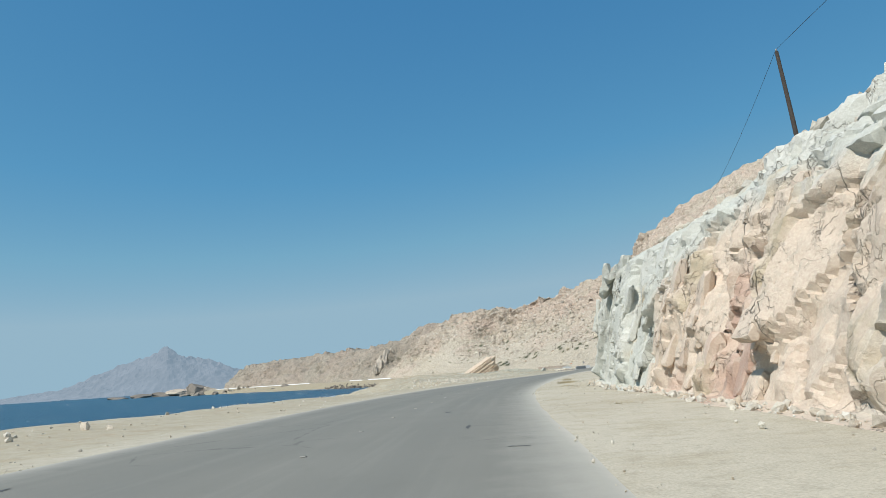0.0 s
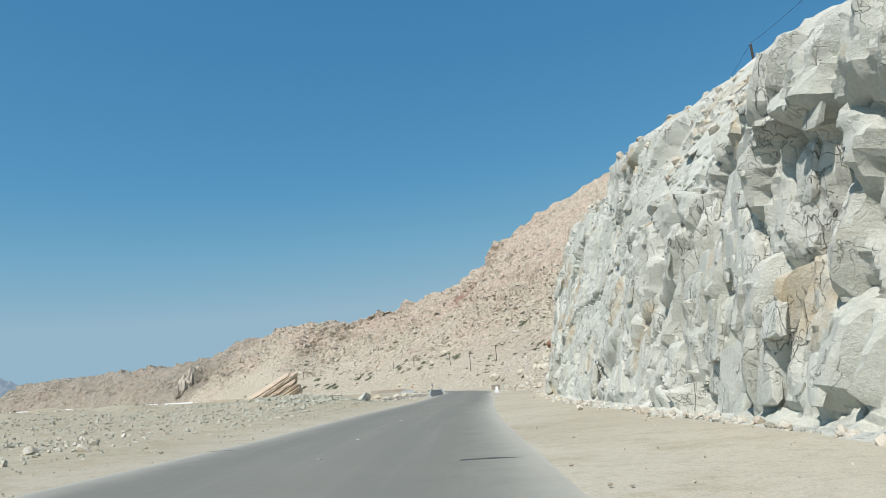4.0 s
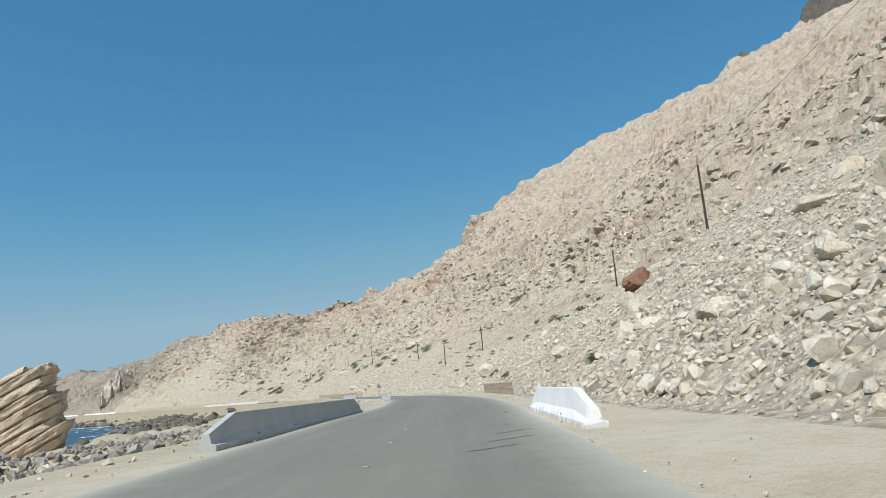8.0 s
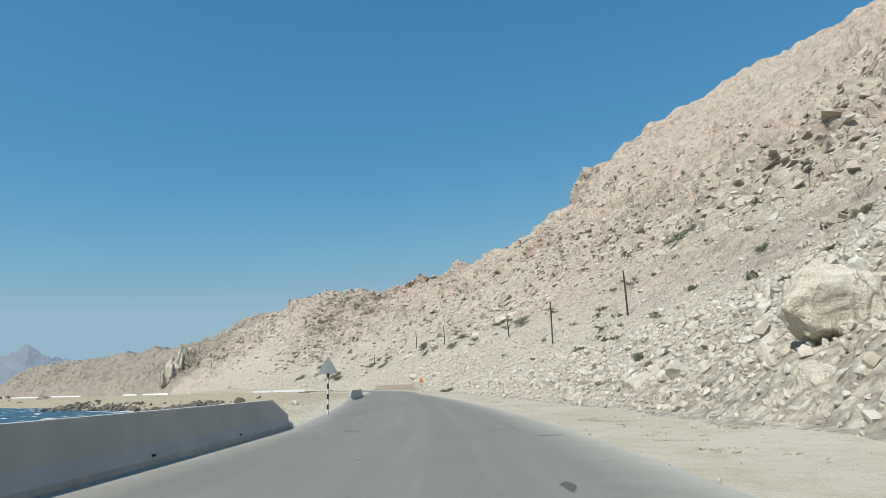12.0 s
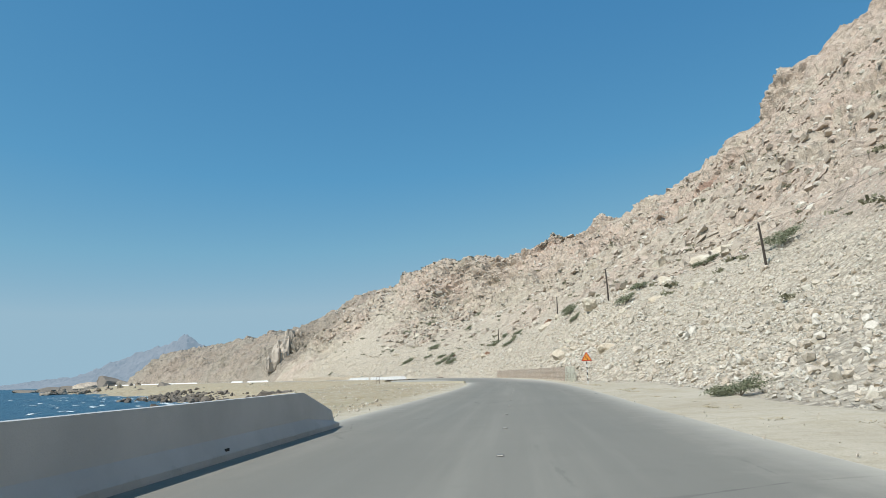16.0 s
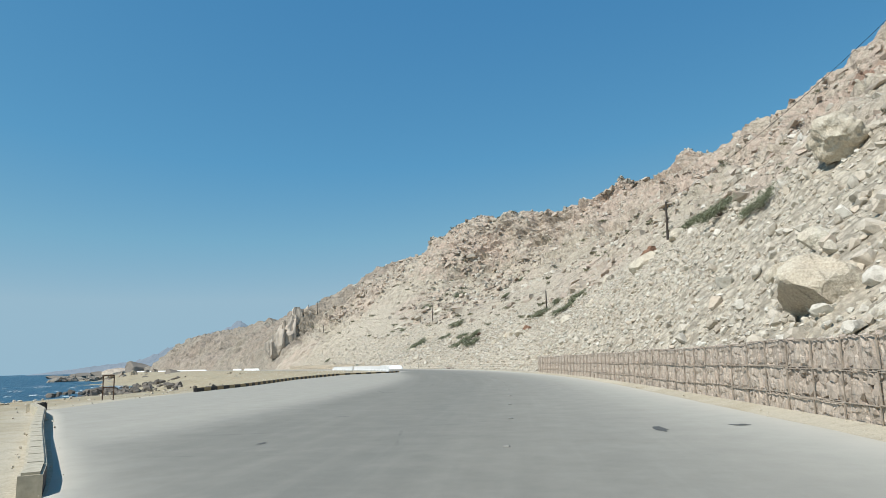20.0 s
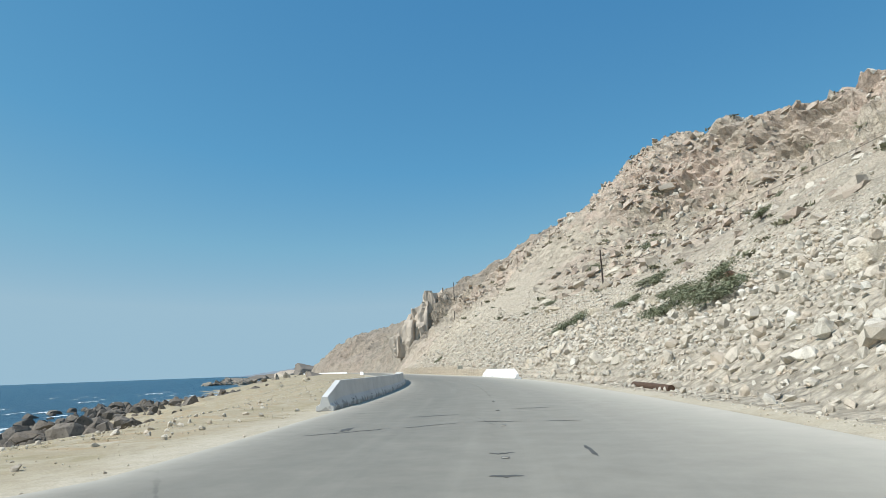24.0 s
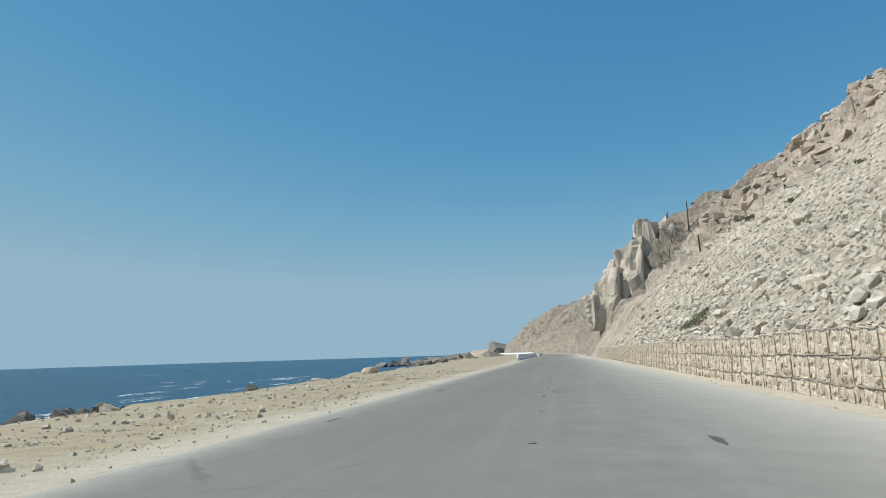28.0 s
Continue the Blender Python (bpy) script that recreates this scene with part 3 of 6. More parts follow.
def rough_hill(p, u, ss, toe):
    """Breaks the slopes up into jointed faces, gullies and ledges."""
    nrm = normals_of(p)
    steep = 1 - np.clip(nrm[..., 2].ravel(), 0, 1)
    for axis in (0, 1):
        for _ in range(2):
            pad = [(6, 6) if k == axis else (0, 0) for k in range(3)]
            run = np.cumsum(np.pad(nrm, pad, mode="edge"), axis=axis)
            nrm = (np.take(run, range(12, run.shape[axis]), axis) - np.take(run, range(0, run.shape[axis] - 12), axis)) / 12
    nrm /= np.linalg.norm(nrm, axis=-1, keepdims=True) + 1e-9
    q = p.reshape(-1, 3)
    z = q[:, 2]
    rise = np.maximum(smooth(u - toe[:, None], 0.0, 3.0), smooth(p[..., 2], 0.15, 1.6)).ravel()
    ss = ss.ravel()
    cut = 1 - smooth(ss, 172, 184)
    rise = rise * (1 - cut) + np.maximum(rise, smooth(z, -0.1, 0.45)) * cut
    far = smooth(u, 25, 90).ravel()
    far = np.maximum(far, 0.7 * smooth(ss, 690, 730) * smooth((u - toe[:, None]).ravel(), 3, 14))
    cliffy = smooth(steep, 0.25, 0.6)
    dip = q @ np.array(Matrix.Rotation(radians(14), 3, "X") @ Matrix.Rotation(radians(-10), 3, "Y"))
    # the blasted cutting: leaning planar faces that step at their joints
    uu = u.ravel()
    lean = ss + 0.30 * np.clip(z, 0, 18) + 0.35 * fbm(q * 0.12, 2, 41)
    bed = z - 0.06 * ss + 0.5 * (uu - 12) + 0.35 * fbm(q * 0.2, 2, 42)
    lean_cut = lean
    slabby = smooth(ss, 60, 80) * (1 - smooth(ss, 116, 124))
    loose = smooth(fbm(q * (0.12, 0.12, 0.10), 3, 43), -0.12, 0.16)
    loose = np.clip(loose * (0.35 + 0.65 * smooth(ss, 128, 140)) + smooth(uu, 14, 18) + smooth(ss, 163, 169) + 0.25 * slabby + 0.5 * (1 - smooth(ss, 30, 36)), 0, 1)
    fine = smooth(fbm(q * (0.3, 0.3, 0.25), 3, 44), -0.05, 0.22)
    face, _ = hewn(lean, bed, 4.2, 6.5, 5, 0.8, 1.0, 0.25, 0.16)
    mid_face, tint = hewn(lean, bed, 1.5, 2.9, 65, 0.45, 0.62, 0.18, 0.12)
    slab_face, _ = hewn(lean + 0.1 * z, bed, 1.35, 3.6, 75, 0.7, 0.6, 0.2, 0.12, 0.35)
    chip, _ = hewn(lean, bed, 0.6, 0.95, 15, 0.24, 0.42, 0.08, 0.06)
    crumb, _ = hewn(lean * 1.1 + 0.1 * z, bed, 0.36, 0.5, 25, 0.13, 0.22)
    face = face + mid_face * (0.3 + 0.7 * loose) * (1 - 0.6 * slabby) + slab_face * slabby * (1 - smooth(ss, 150, 160))
    broken = smooth(ss, 158, 165)
    fine = np.maximum(fine, broken)
    face *= 1 - 0.65 * smooth(ss, 28, 34) * (1 - smooth(ss, 60, 66)) * smooth(z, 4.2, 6)
    face += chip * (0.3 + 0.7 * loose * fine + 0.6 * broken) + crumb * (0.45 + 0.75 * fine * np.maximum(loose, 0.35)) + 0.035 * fbm(q * 1.6, 3, 27)
    stain = (tint > 0.88) * smooth(fbm(q * 0.35, 3, 46), -0.1, 0.05)
    niche = smooth(ss, 37.5, 37.7) * (1 - smooth(ss, 40.5, 40.8))
    face = face - niche * (0.8 * smooth(z + 0.25 * fbm(q * 1.1, 2, 29), 1.95, 2.05) * (1 - smooth(z, 2.30, 2.36)) + 0.2 * smooth(z, 0.1, 0.2) * (1 - smooth(z, 1.85, 1.9))) * (u.ravel() < 12)
    # the open mountainside: spurs, gullies, crags and ledges
    big = fbm(q * 0.03, 4, 3) * 4.0 * far - 1.7 * far
    gully = fbm(q * (0.07, 0.07, 0.016), 5, 11, True) * (0.4 + 4.2 * far) - 0.6 * far
    lean = ss + 0.55 * z + 1.5 * fbm(q * 0.04, 3, 47)
    bed = z + 0.30 * ss + 2.0 * fbm(q * 0.03, 3, 48)
    crag = -3.6 * fracture(dip, (0.055, 0.055, 0.045), 9, 0.8, 1.0, 0.8) * far
    ledge = -2.2 * fracture(dip, (0.16, 0.16, 0.15), 35, 0.8, 1.0, 0.7) * (0.08 + 0.35 * cliffy + 0.75 * far)
    small = -1.25 * fracture(dip, (0.45, 0.45, 0.42), 45, 0.8, 1.0, 0.7) * (0.22 + 0.5 * cliffy + 0.45 * far)
    craggy = far * smooth(fbm(q * 0.03, 3, 49), -0.25, 0.15)
    ledge += (hewn(lean, bed, 7.0, 3.2, 85, 2.6, 1.6, 0.9, 0.4)[0] + hewn(lean, bed, 2.4, 1.3, 95, 1.1, 0.8, 0.4, 0.3)[0]) * craggy
    flute = 3.2 * fracture(q, (0.12, 0.12, 0.035), 55, 0.8, 1.0, 1.0) * smooth(ss, 690, 730) * smooth(z, 3, 8)
    band = z + 0.35 * ss + 3.0 * fbm(q * 0.02, 3, 87)
    strata = ((band / 6.5) % 1.0 - 0.5) * 1.5 * far * smooth(fbm(q * 0.015, 2, 89), -0.3, 0.2)
    open_hill = strata + flute + big + gully + crag + ledge + small + 0.22 * fbm(q * 0.9, 4, 61)
    amount = (face * (1 + 0.6 * far) * (0.8 + 0.2 * cliffy) + big * 0.6) * cut + open_hill * (1 - cut)
    out = p + nrm * (amount * rise).reshape(u.shape)[..., None]
    # where iron stains the rock pink
    low = 1 - smooth(z, 3.5, 8.5)
    streak = 0.55 * fbm(np.stack([lean_cut * 0.35, z * 0.05, 0 * z], 1), 3, 78)
    iron = (smooth(ss, -30, 8) * (1 - smooth(ss, 31, 36)) * low * 0.62 + smooth(ss, 160, 166) * (1 - smooth(ss, 196, 204)) * (1 - far) * 0.42 + streak * (ss < 36)) * (ss < 204) + (streak * 1.6 + 0.2) * smooth(ss, 156, 162) * (ss < 204)
    iron = np.maximum(iron, smooth(z, 22, 55) * 0.42 * (ss > 170)) + 0.35 * fbm(q * 0.05, 3, 77)
    # the patch at x 33 puts the bump's brownish-red shadow into the stain colour
    for x, y, h, wide, amount in ((94, 274, 69, 11, 1.0), (116, 300, 96, 9, 0.5), (33, 372, 60, 8, 0.8), (3, 340, 22, 4, 0.6), (-283, 660, 26, 13, 1.1)):
        iron += amount * np.exp(-((q - (x, y, h)) ** 2).sum(1) / (wide * wide))
    scree = (1 - smooth((u - toe[:, None]).ravel(), 12, 42)) * smooth(ss, 174, 186) * (1 - smooth(ss, 690, 760))
    return out, iron, scree, stain * cut


def hill_object(name, s, share, mat, label):
    p, u, ss = hill_grid(s, share)
    p, iron, scree, stain = rough_hill(p, u, ss, row(TOE, s))
    ob = new(name, mesh_from(name, p.reshape(-1, 3), grid_faces(*u.shape), False))
    ob.data.materials.append(mat)
    attr = ob.data.attributes.new("iron", "FLOAT", "POINT")
    attr.data.foreach_set("value", iron.astype(np.float32))
    attr = ob.data.attributes.new("scree", "FLOAT", "POINT")
    attr.data.foreach_set("value", scree.astype(np.float32))
    attr = ob.data.attributes.new("stain", "FLOAT", "POINT")
    attr.data.foreach_set("value", stain.astype(np.float32))
    if mat is M_HILL:
        # loose scree lies soft, bare rock stays angular
        ob.data.polygons.foreach_set("use_smooth", scree[grid_faces(*u.shape)[:, 0]] > 0.35)
    if mat is M_CUT:
        ob.data.polygons.foreach_set("use_smooth", np.ones(len(ob.data.polygons), bool))
        ob.data.set_sharp_from_angle(angle=radians(20))
    tagged(ob, label, "hillside", kind="structure")
    return p, u, ob


S_CUT = np.r_[np.arange(-85, -20, 1.0), np.arange(-20, 183.1, 0.14)]
S_TALUS = np.r_[np.arange(182.9, 640, 0.7), np.arange(640, 782, 1.0)]
S_FAR = np.r_[np.arange(781, 900, 0.9), np.arange(900, S_MAX, 1.4)]
CUT_ROWS = (3, 72, 66, 40, 26, 6)
CUT_P, CUT_U, CUTTING = hill_object("rock_cut", S_CUT, CUT_ROWS, M_CUT, "pale grey-green jointed rock cutting beside the road")
TAL_P, TAL_U, HILLSIDE = hill_object("hillside", S_TALUS, (3, 44, 50, 72, 60, 8), M_HILL, "beige and pinkish rocky mountainside above the coast road")
FAR_P, FAR_U, _ = hill_object("headland", S_FAR, (3, 26, 36, 36, 26, 4), M_HEAD, "low brown rocky headland along the bay")

# ---- ground towards the sea ----
BERM = [(-85, -16, 0.1), (20, -17, 0.2), (45, -14, 0.1), (60, -9.5, 0), (76, -8.6, 0.0), (94, -12, 0.05), (108, -22, 0.3), (128, -30, 0.8), (150, -34, 1.0), (165, -30, 0.7), (185, -20, -0.3), (225, -16, -0.6), (300, -17, -0.8), (330, -13, -0.8), (380, -20, -0.5),
        (430, -24, -0.1), (520, -22, -0.4), (545, -11, -0.3), (640, -15, -0.4), (700, -20, -0.6), (800, -20, 0), (1255, -14, 0)]
SHORE = [(-85, -28), (60, -26), (80, -30), (100, -48), (120, -64), (150, -78), (200, -80), (250, -76), (300, -70), (330, -50), (400, -54), (450, -60), (520, -58),
         (600, -48), (700, -60), (800, -52), (900, -75), (1000, -60), (1255, -50)]


def ground():
    s = np.r_[np.arange(-85, 700, 1.0), np.arange(700, S_MAX, 4.0)]
    left, berm, shore = row(LEFT_EDGE, s), row(BERM, s), row(SHORE, s)
    berm = np.minimum(berm, left - 2)
    us = np.stack([row(TOE, s) - 1.0, row(RIGHT_EDGE, s), left, berm, shore, shore - 40, shore - 300], 1)
    zs = np.stack([0 * s + 0.04, 0 * s - 0.05, 0 * s - 0.05, row(BERM, s, 2), 0 * s + SEA_Z - 0.1, 0 * s + SEA_Z - 2.5, 0 * s + SEA_Z - 12], 1)
    pu, pz = [], []
    for k, count in enumerate((10, 8, 22, 60, 24, 6)):
        t = np.linspace(0, 1, count, endpoint=k == 5)
        pu.append(us[:, k, None] * (1 - t) + us[:, k + 1, None] * t)
        pz.append(zs[:, k, None] * (1 - t) + zs[:, k + 1, None] * t)
    u, z = np.concatenate(pu, 1), np.concatenate(pz, 1)
    x, y = at(s[:, None] + 0 * u, u)
    p = np.stack([x, y, z], -1)
    q = p.reshape(-1, 3)
    off = np.maximum(left[:, None] - u, u - row(RIGHT_EDGE, s)[:, None]).ravel()
    w = smooth(off, 0.1, 4.0)
    down = smooth(-u.ravel(), 18, 40)
    lump = fbm(q * 0.25, 5, 71) * (0.16 + 0.9 * down) + np.maximum(fbm(q * 0.12, 5, 81), 0.05) * 2.2 * down
    p[..., 2] += (lump * w).reshape(u.shape)
    mound = np.exp(-(((s[:, None] - 152) / 12) ** 2) - ((u + 14.5) / 6.0) ** 2)
    p[..., 2] += 0.9 * mound
    gully = smooth(s, 168, 190) * (1 - smooth(s, 226, 236))
    p[..., 2] -= (gully[:, None] * smooth(-u, 8.5, 17) * 3.6) * (p[..., 2] > -4.5)
    ob = new("ground", mesh_from("ground", q * 0 + p.reshape(-1, 3), grid_faces(*u.shape)[:, ::-1], True))
    ob.data.materials.append(M_SAND)
    wild = smooth(left[:, None] - u, 0.3, 2.5) * (0.45 + 0.55 * smooth(s, 320, 380))[:, None]
    attr = ob.data.attributes.new("scrub", "FLOAT", "POINT")
    attr.data.foreach_set("value", wild.ravel().astype(np.float32))
    tagged(ob, "pale sand and gravel ground sloping to the shore", "ground", kind="structure")
    return p, u


GR_P, GR_U = ground()

sea = new("sea", mesh_from("sea", [(-4800, -4800, SEA_Z), (4800, -4800, SEA_Z), (4800, 4800, SEA_Z), (-4800, 4800, SEA_Z)], [(0, 1, 2, 3)]))
sea.data.materials.append(M_SEA)
tagged(sea, "deep blue sea with small white breakers", "sea", kind="structure")


def road():
    s = np.arange(S_MIN, S_MAX, 0.8)
    left, right = row(LEFT_EDGE, s), row(RIGHT_EDGE, s)
    t = np.linspace(0, 1, 37)
    wob = 0.10 * fbm(np.stack([s * 0.4, 0 * s, 0 * s], 1), 3, 5)
    u = left[:, None] * (1 - t) + right[:, None] * t
    u[:, 0] += wob
    u[:, -1] -= wob
    x, y = at(s[:, None] + 0 * u, u)
    z = 0 * u + 0.0
    z[:, 0] = z[:, -1] = -0.07
    p = np.stack([x, y, z], -1)
    ob = new("road", mesh_from("road", p.reshape(-1, 3), grid_faces(*u.shape)[:, ::-1], True))
    ob.data.materials.append(M_ROAD)
    # dust that has blown in from both verges and over the lay-by
    layby = smooth(-u, 5.5, 8.5)
    dust = np.maximum(np.maximum(np.exp(-(u - left[:, None]) / 0.6), np.exp(-(right[:, None] - u) / (0.7 + 1.8 * smooth(s, 400, 450))[:, None])), layby * 0.42) + (0.09 * smooth(s, 370, 440) * (1 - smooth(s, 570, 620)))[:, None]
    track = np.exp(-(((np.abs(u) - 1.9) / 0.95) ** 2)) * (np.abs(u) < 4.5)
    attr = ob.data.attributes.new("track", "FLOAT", "POINT")
    attr.data.foreach_set("value", track.ravel().astype(np.float32))
    attr = ob.data.attributes.new("dust", "FLOAT", "POINT")
    attr.data.foreach_set("value", dust.ravel().astype(np.float32))
    for name, value in (("run", s[:, None] + 0 * u), ("lane", u)):
        attr = ob.data.attributes.new(name, "FLOAT", "POINT")
        attr.data.foreach_set("value", value.ravel().astype(np.float32))
    tagged(ob, "worn grey asphalt road with dusty edges", "road", kind="structure")


road()


# ---- concrete barriers ----
BARRIER = [(-0.30, 0.0), (-0.30, 0.10), (-0.17, 0.34), (-0.10, 0.92), (0.10, 0.92), (0.17, 0.34), (0.30, 0.10), (0.30, 0.0)]


def barrier(s0, s1, u0, u1, mat, label, taper=(2.2, 2.2)):
    """A road barrier whose ends come down in a slope."""
    n = max(int((s1 - s0) / 1.2), 6)
    s = np.unique(np.r_[np.linspace(s0, s1, n), s0 + taper[0], s1 - taper[1]])
    u = u0 + (u1 - u0) * (s - s0) / (s1 - s0)
    low = 0.45 + 0.55 * np.minimum(np.clip((s - s0) / taper[0], 0, 1), np.clip((s1 - s) / taper[1], 0, 1))
    bm = bmesh.new()
    rings = []
    for sk, uk, hk in zip(s, u, low):
        ring = []
        for du, z in BARRIER:
            x, y = at(sk, uk + du)
            ring.append(bm.verts.new((float(x), float(y), z * hk if z > 0.3 else z - 0.06 * (z == 0))))
        rings.append(ring)
    for a, b in zip(rings[:-1], rings[1:]):
        for k in range(len(BARRIER) - 1):
            bm.faces.new((a[k], a[k + 1], b[k + 1], b[k]))
    bm.faces.new(rings[0][::-1])
    bm.faces.new(rings[-1])
    bmesh.ops.recalc_face_normals(bm, faces=bm.faces)
    me = bpy.data.meshes.new("wall")
    bm.to_mesh(me)
    bm.free()
    me.materials.append(mat)
    thing = new("road_barrier")
    wall = new("wall", me)
    wall.parent = thing
    # drain holes at the foot: dark blocks whose colour stands for the holes' shade
    hole = bpy.data.meshes.new("drain_hole")
    bm = bmesh.new()
    bmesh.ops.create_cube(bm, size=1.0, matrix=Matrix.Diagonal((0.56, 0.14, 0.10, 1)))
    bm.to_mesh(hole)
    bm.free()
    hole.materials.append(M_HOLE_SHADE)
    for sk in np.arange(s0 + 4.0, s1 - 3.0, 5.0):
        x, y = at(sk, u0 + (u1 - u0) * (sk - s0) / (s1 - s0))
        ob = new("drain_hole", hole)
        ob.parent = thing
        ob.matrix_basis = Matrix.Translation((float(x), float(y), 0.13)) @ Matrix.Rotation(heading(float(sk)), 4, "Z")
    return tagged(thing, label, "barrier", "roadside barriers")


barrier(195.6, 222, -5.35, -4.95, M_GREY, "grey concrete road barrier with sloped ends on the sea side")
barrier(193.5, 207, 5.0, 5.15, M_WHITE, "whitewashed concrete road barrier below the rubble slope")
barrier(262.5, 287.5, -4.1, -3.75, M_GREY, "grey concrete road barrier with sloped ends beside the bend")
barrier(331, 361.5, -4.8, -4.5, M_GREY, "long grey concrete road barrier above the beach")
barrier(549.5, 593.5, -5.7, -5.4, M_WORN_SHADED, "long weathered whitewashed concrete barrier above the sea, shade in its white", (2.2, 0.05))
barrier(595.3, 619, -5.4, -4.9, M_WORN_SHADED, "weathered whitewashed concrete barrier following the bend, shade in its white", (0.05, 2.2))
barrier(590, 611, 5.4, 5.6, M_WHITE, "bright white concrete barrier at the foot of the talus")
barrier(742, 800, -5.6, -5.4, M_WHITE, "white concrete barrier on the distant bend")
barrier(815, 850, -5.4, -5.4, M_WHITE, "white concrete barrier on the distant road")
barrier(962, 1250, -5.4, -5.4, M_WHITE, "long white concrete barrier on the distant road")


# ---- helpers for things ----
def part(name, bm, mat, parent=None, label=""):
    """Links a bmesh as one mesh object, under a thing or on its own."""
    me = bpy.data.meshes.new(name)
    bm.to_mesh(me)
    bm.free()
    me.materials.append(mat)
    ob = new(name, me)
    ob.parent = parent
    return tagged(ob, label)


def tube(bm, points, radii, sides=7):
    """A tapered tube through points."""
    rings = []
    for k, (p, r) in enumerate(zip(points, radii)):
        p = Vector(p)
        d = (Vector(points[min(k + 1, len(points) - 1)]) - Vector(points[max(k - 1, 0)])).normalized()
        a = d.orthogonal().normalized()
        b = d.cross(a)
        rings.append([bm.verts.new(p + r * (math.cos(2 * math.pi * j / sides) * a + math.sin(2 * math.pi * j / sides) * b)) for j in range(sides)])
    for a, b in zip(rings[:-1], rings[1:]):
        for j in range(sides):
            bm.faces.new((a[j], a[(j + 1) % sides], b[(j + 1) % sides], b[j]))
    bm.faces.new(rings[0][::-1])
    bm.faces.new(rings[-1])
    return bm


def box(bm, centre, size, turn=None):
    m = Matrix.Translation(centre) @ (turn or Matrix()) @ Matrix.Diagonal((*size, 1))
    bmesh.ops.create_cube(bm, size=1.0, matrix=m)
    return bm


def rock_shape(level, seed, cuts=9, flat=1.0, rough=0.05, deep=(0.42, 0.8)):
    """Unit rock: a ball cut by random planes, with a rough skin."""
    rng = np.random.default_rng(seed)
    bm = bmesh.new()
    bmesh.ops.create_icosphere(bm, subdivisions=level, radius=1.0)
    bm.verts.ensure_lookup_table()
    v = np.array([p.co[:] for p in bm.verts])
    f = np.array([[q.index for q in p.verts] for p in bm.faces])
    bm.free()
    for _ in range(cuts):
        n = rng.normal(size=3)
        n /= np.linalg.norm(n)
        d = rng.uniform(*deep)
        v -= np.maximum(v @ n - d, 0)[:, None] * n
    v *= rng.uniform(0.75, 1.25, 3) * (1, 1, flat)
    if level > 1:
        v += (rough * fbm(v * 2.3 + seed, 3, seed))[:, None] * v
    return v, f


def turns(rng, n, tilt=1.0):
    """Random turn matrices."""
    q = rng.normal(size=(n, 4)) * (1, tilt, tilt, 1)
    q /= np.linalg.norm(q, axis=1, keepdims=True)
    w, x, y, z = q.T
    return np.stack([1 - 2 * (y * y + z * z), 2 * (x * y - z * w), 2 * (x * z + y * w), 2 * (x * y + z * w), 1 - 2 * (x * x + z * z), 2 * (y * z - x * w),
                     2 * (x * z - y * w), 2 * (y * z + x * w), 1 - 2 * (x * x + y * y)], 1).reshape(n, 3, 3)


def scatter(name, places, sizes, shapes, mat, label, category, seed, sink=0.25, tilt=1.0):
    """Many loose stones in one mesh."""
    rng = np.random.default_rng(seed)
    pick = rng.integers(0, len(shapes), len(places))
    vs, fs, base = [], [], 0
    for k, (v, f) in enumerate(shapes):
        mine = np.where(pick == k)[0]
        if not len(mine):
            continue
        m = turns(rng, len(mine), tilt) * sizes[mine, None, None]
        pts = np.einsum("nij,vj->nvi", m, v) + places[mine, None, :]
        pts[..., 2] += (sizes[mine] * (0.5 - sink))[:, None]
        vs.append(pts.reshape(-1, 3))
        fs.append((f[None] + (base + np.arange(len(mine)) * len(v))[:, None, None]).reshape(-1, 3))
        base += len(mine) * len(v)
    ob = new(name, mesh_from(name, np.concatenate(vs), np.concatenate(fs), False))
    ob.data.materials.append(mat)
    return tagged(ob, label, category, kind="stuff")


def stone_material(name, base, warm, dark, pale):
    n = Nodes(name, 0.92)
    col = n.mix(n.ramp(n.island, 0.0, 1.0), base, warm)
    col = n.mix(n.math("MULTIPLY", n.ramp(n.math("FRACT", n.math("MULTIPLY", n.island, 7.31)), 0.55, 1.0), 0.7), col, pale)
    col = n.mix(n.math("MULTIPLY", n.ramp(n.math("FRACT", n.math("MULTIPLY", n.island, 23.7)), 0.70, 1.0), 0.4), col, dark)
    mid = n.noise(3.0, 7.0, rough=0.65)
    col = n.mix(n.math("MULTIPLY", n.ramp(mid, 0.5, 0.35), 0.55), col, dark)
    fine = n.noise(22.0, 5.0, rough=0.7)
    col = n.mix(0.3, col, n.mix(n.ramp(fine, 0.3, 0.7), dark, pale), "OVERLAY")
    return n.finish(col, n.math("ADD", mid, n.math("MULTIPLY", fine, 0.4)), 0.7, 0.08)


M_STONE = stone_material("loose_stone", (0.58, 0.55, 0.48), (0.55, 0.475, 0.385), (0.27, 0.24, 0.195), (0.70, 0.68, 0.62))
M_DARKROCK = stone_material("dark_shore_rock", (0.16, 0.145, 0.125), (0.24, 0.205, 0.165), (0.07, 0.065, 0.06), (0.30, 0.27, 0.23))
M_GREYSTONE = stone_material("grey_bank_stone", (0.36, 0.345, 0.31), (0.32, 0.29, 0.245), (0.17, 0.155, 0.135), (0.46, 0.44, 0.40))
M_GRAVEL = stone_material("grey_green_gravel", (0.50, 0.49, 0.425), (0.47, 0.45, 0.38), (0.28, 0.27, 0.22), (0.60, 0.59, 0.52))
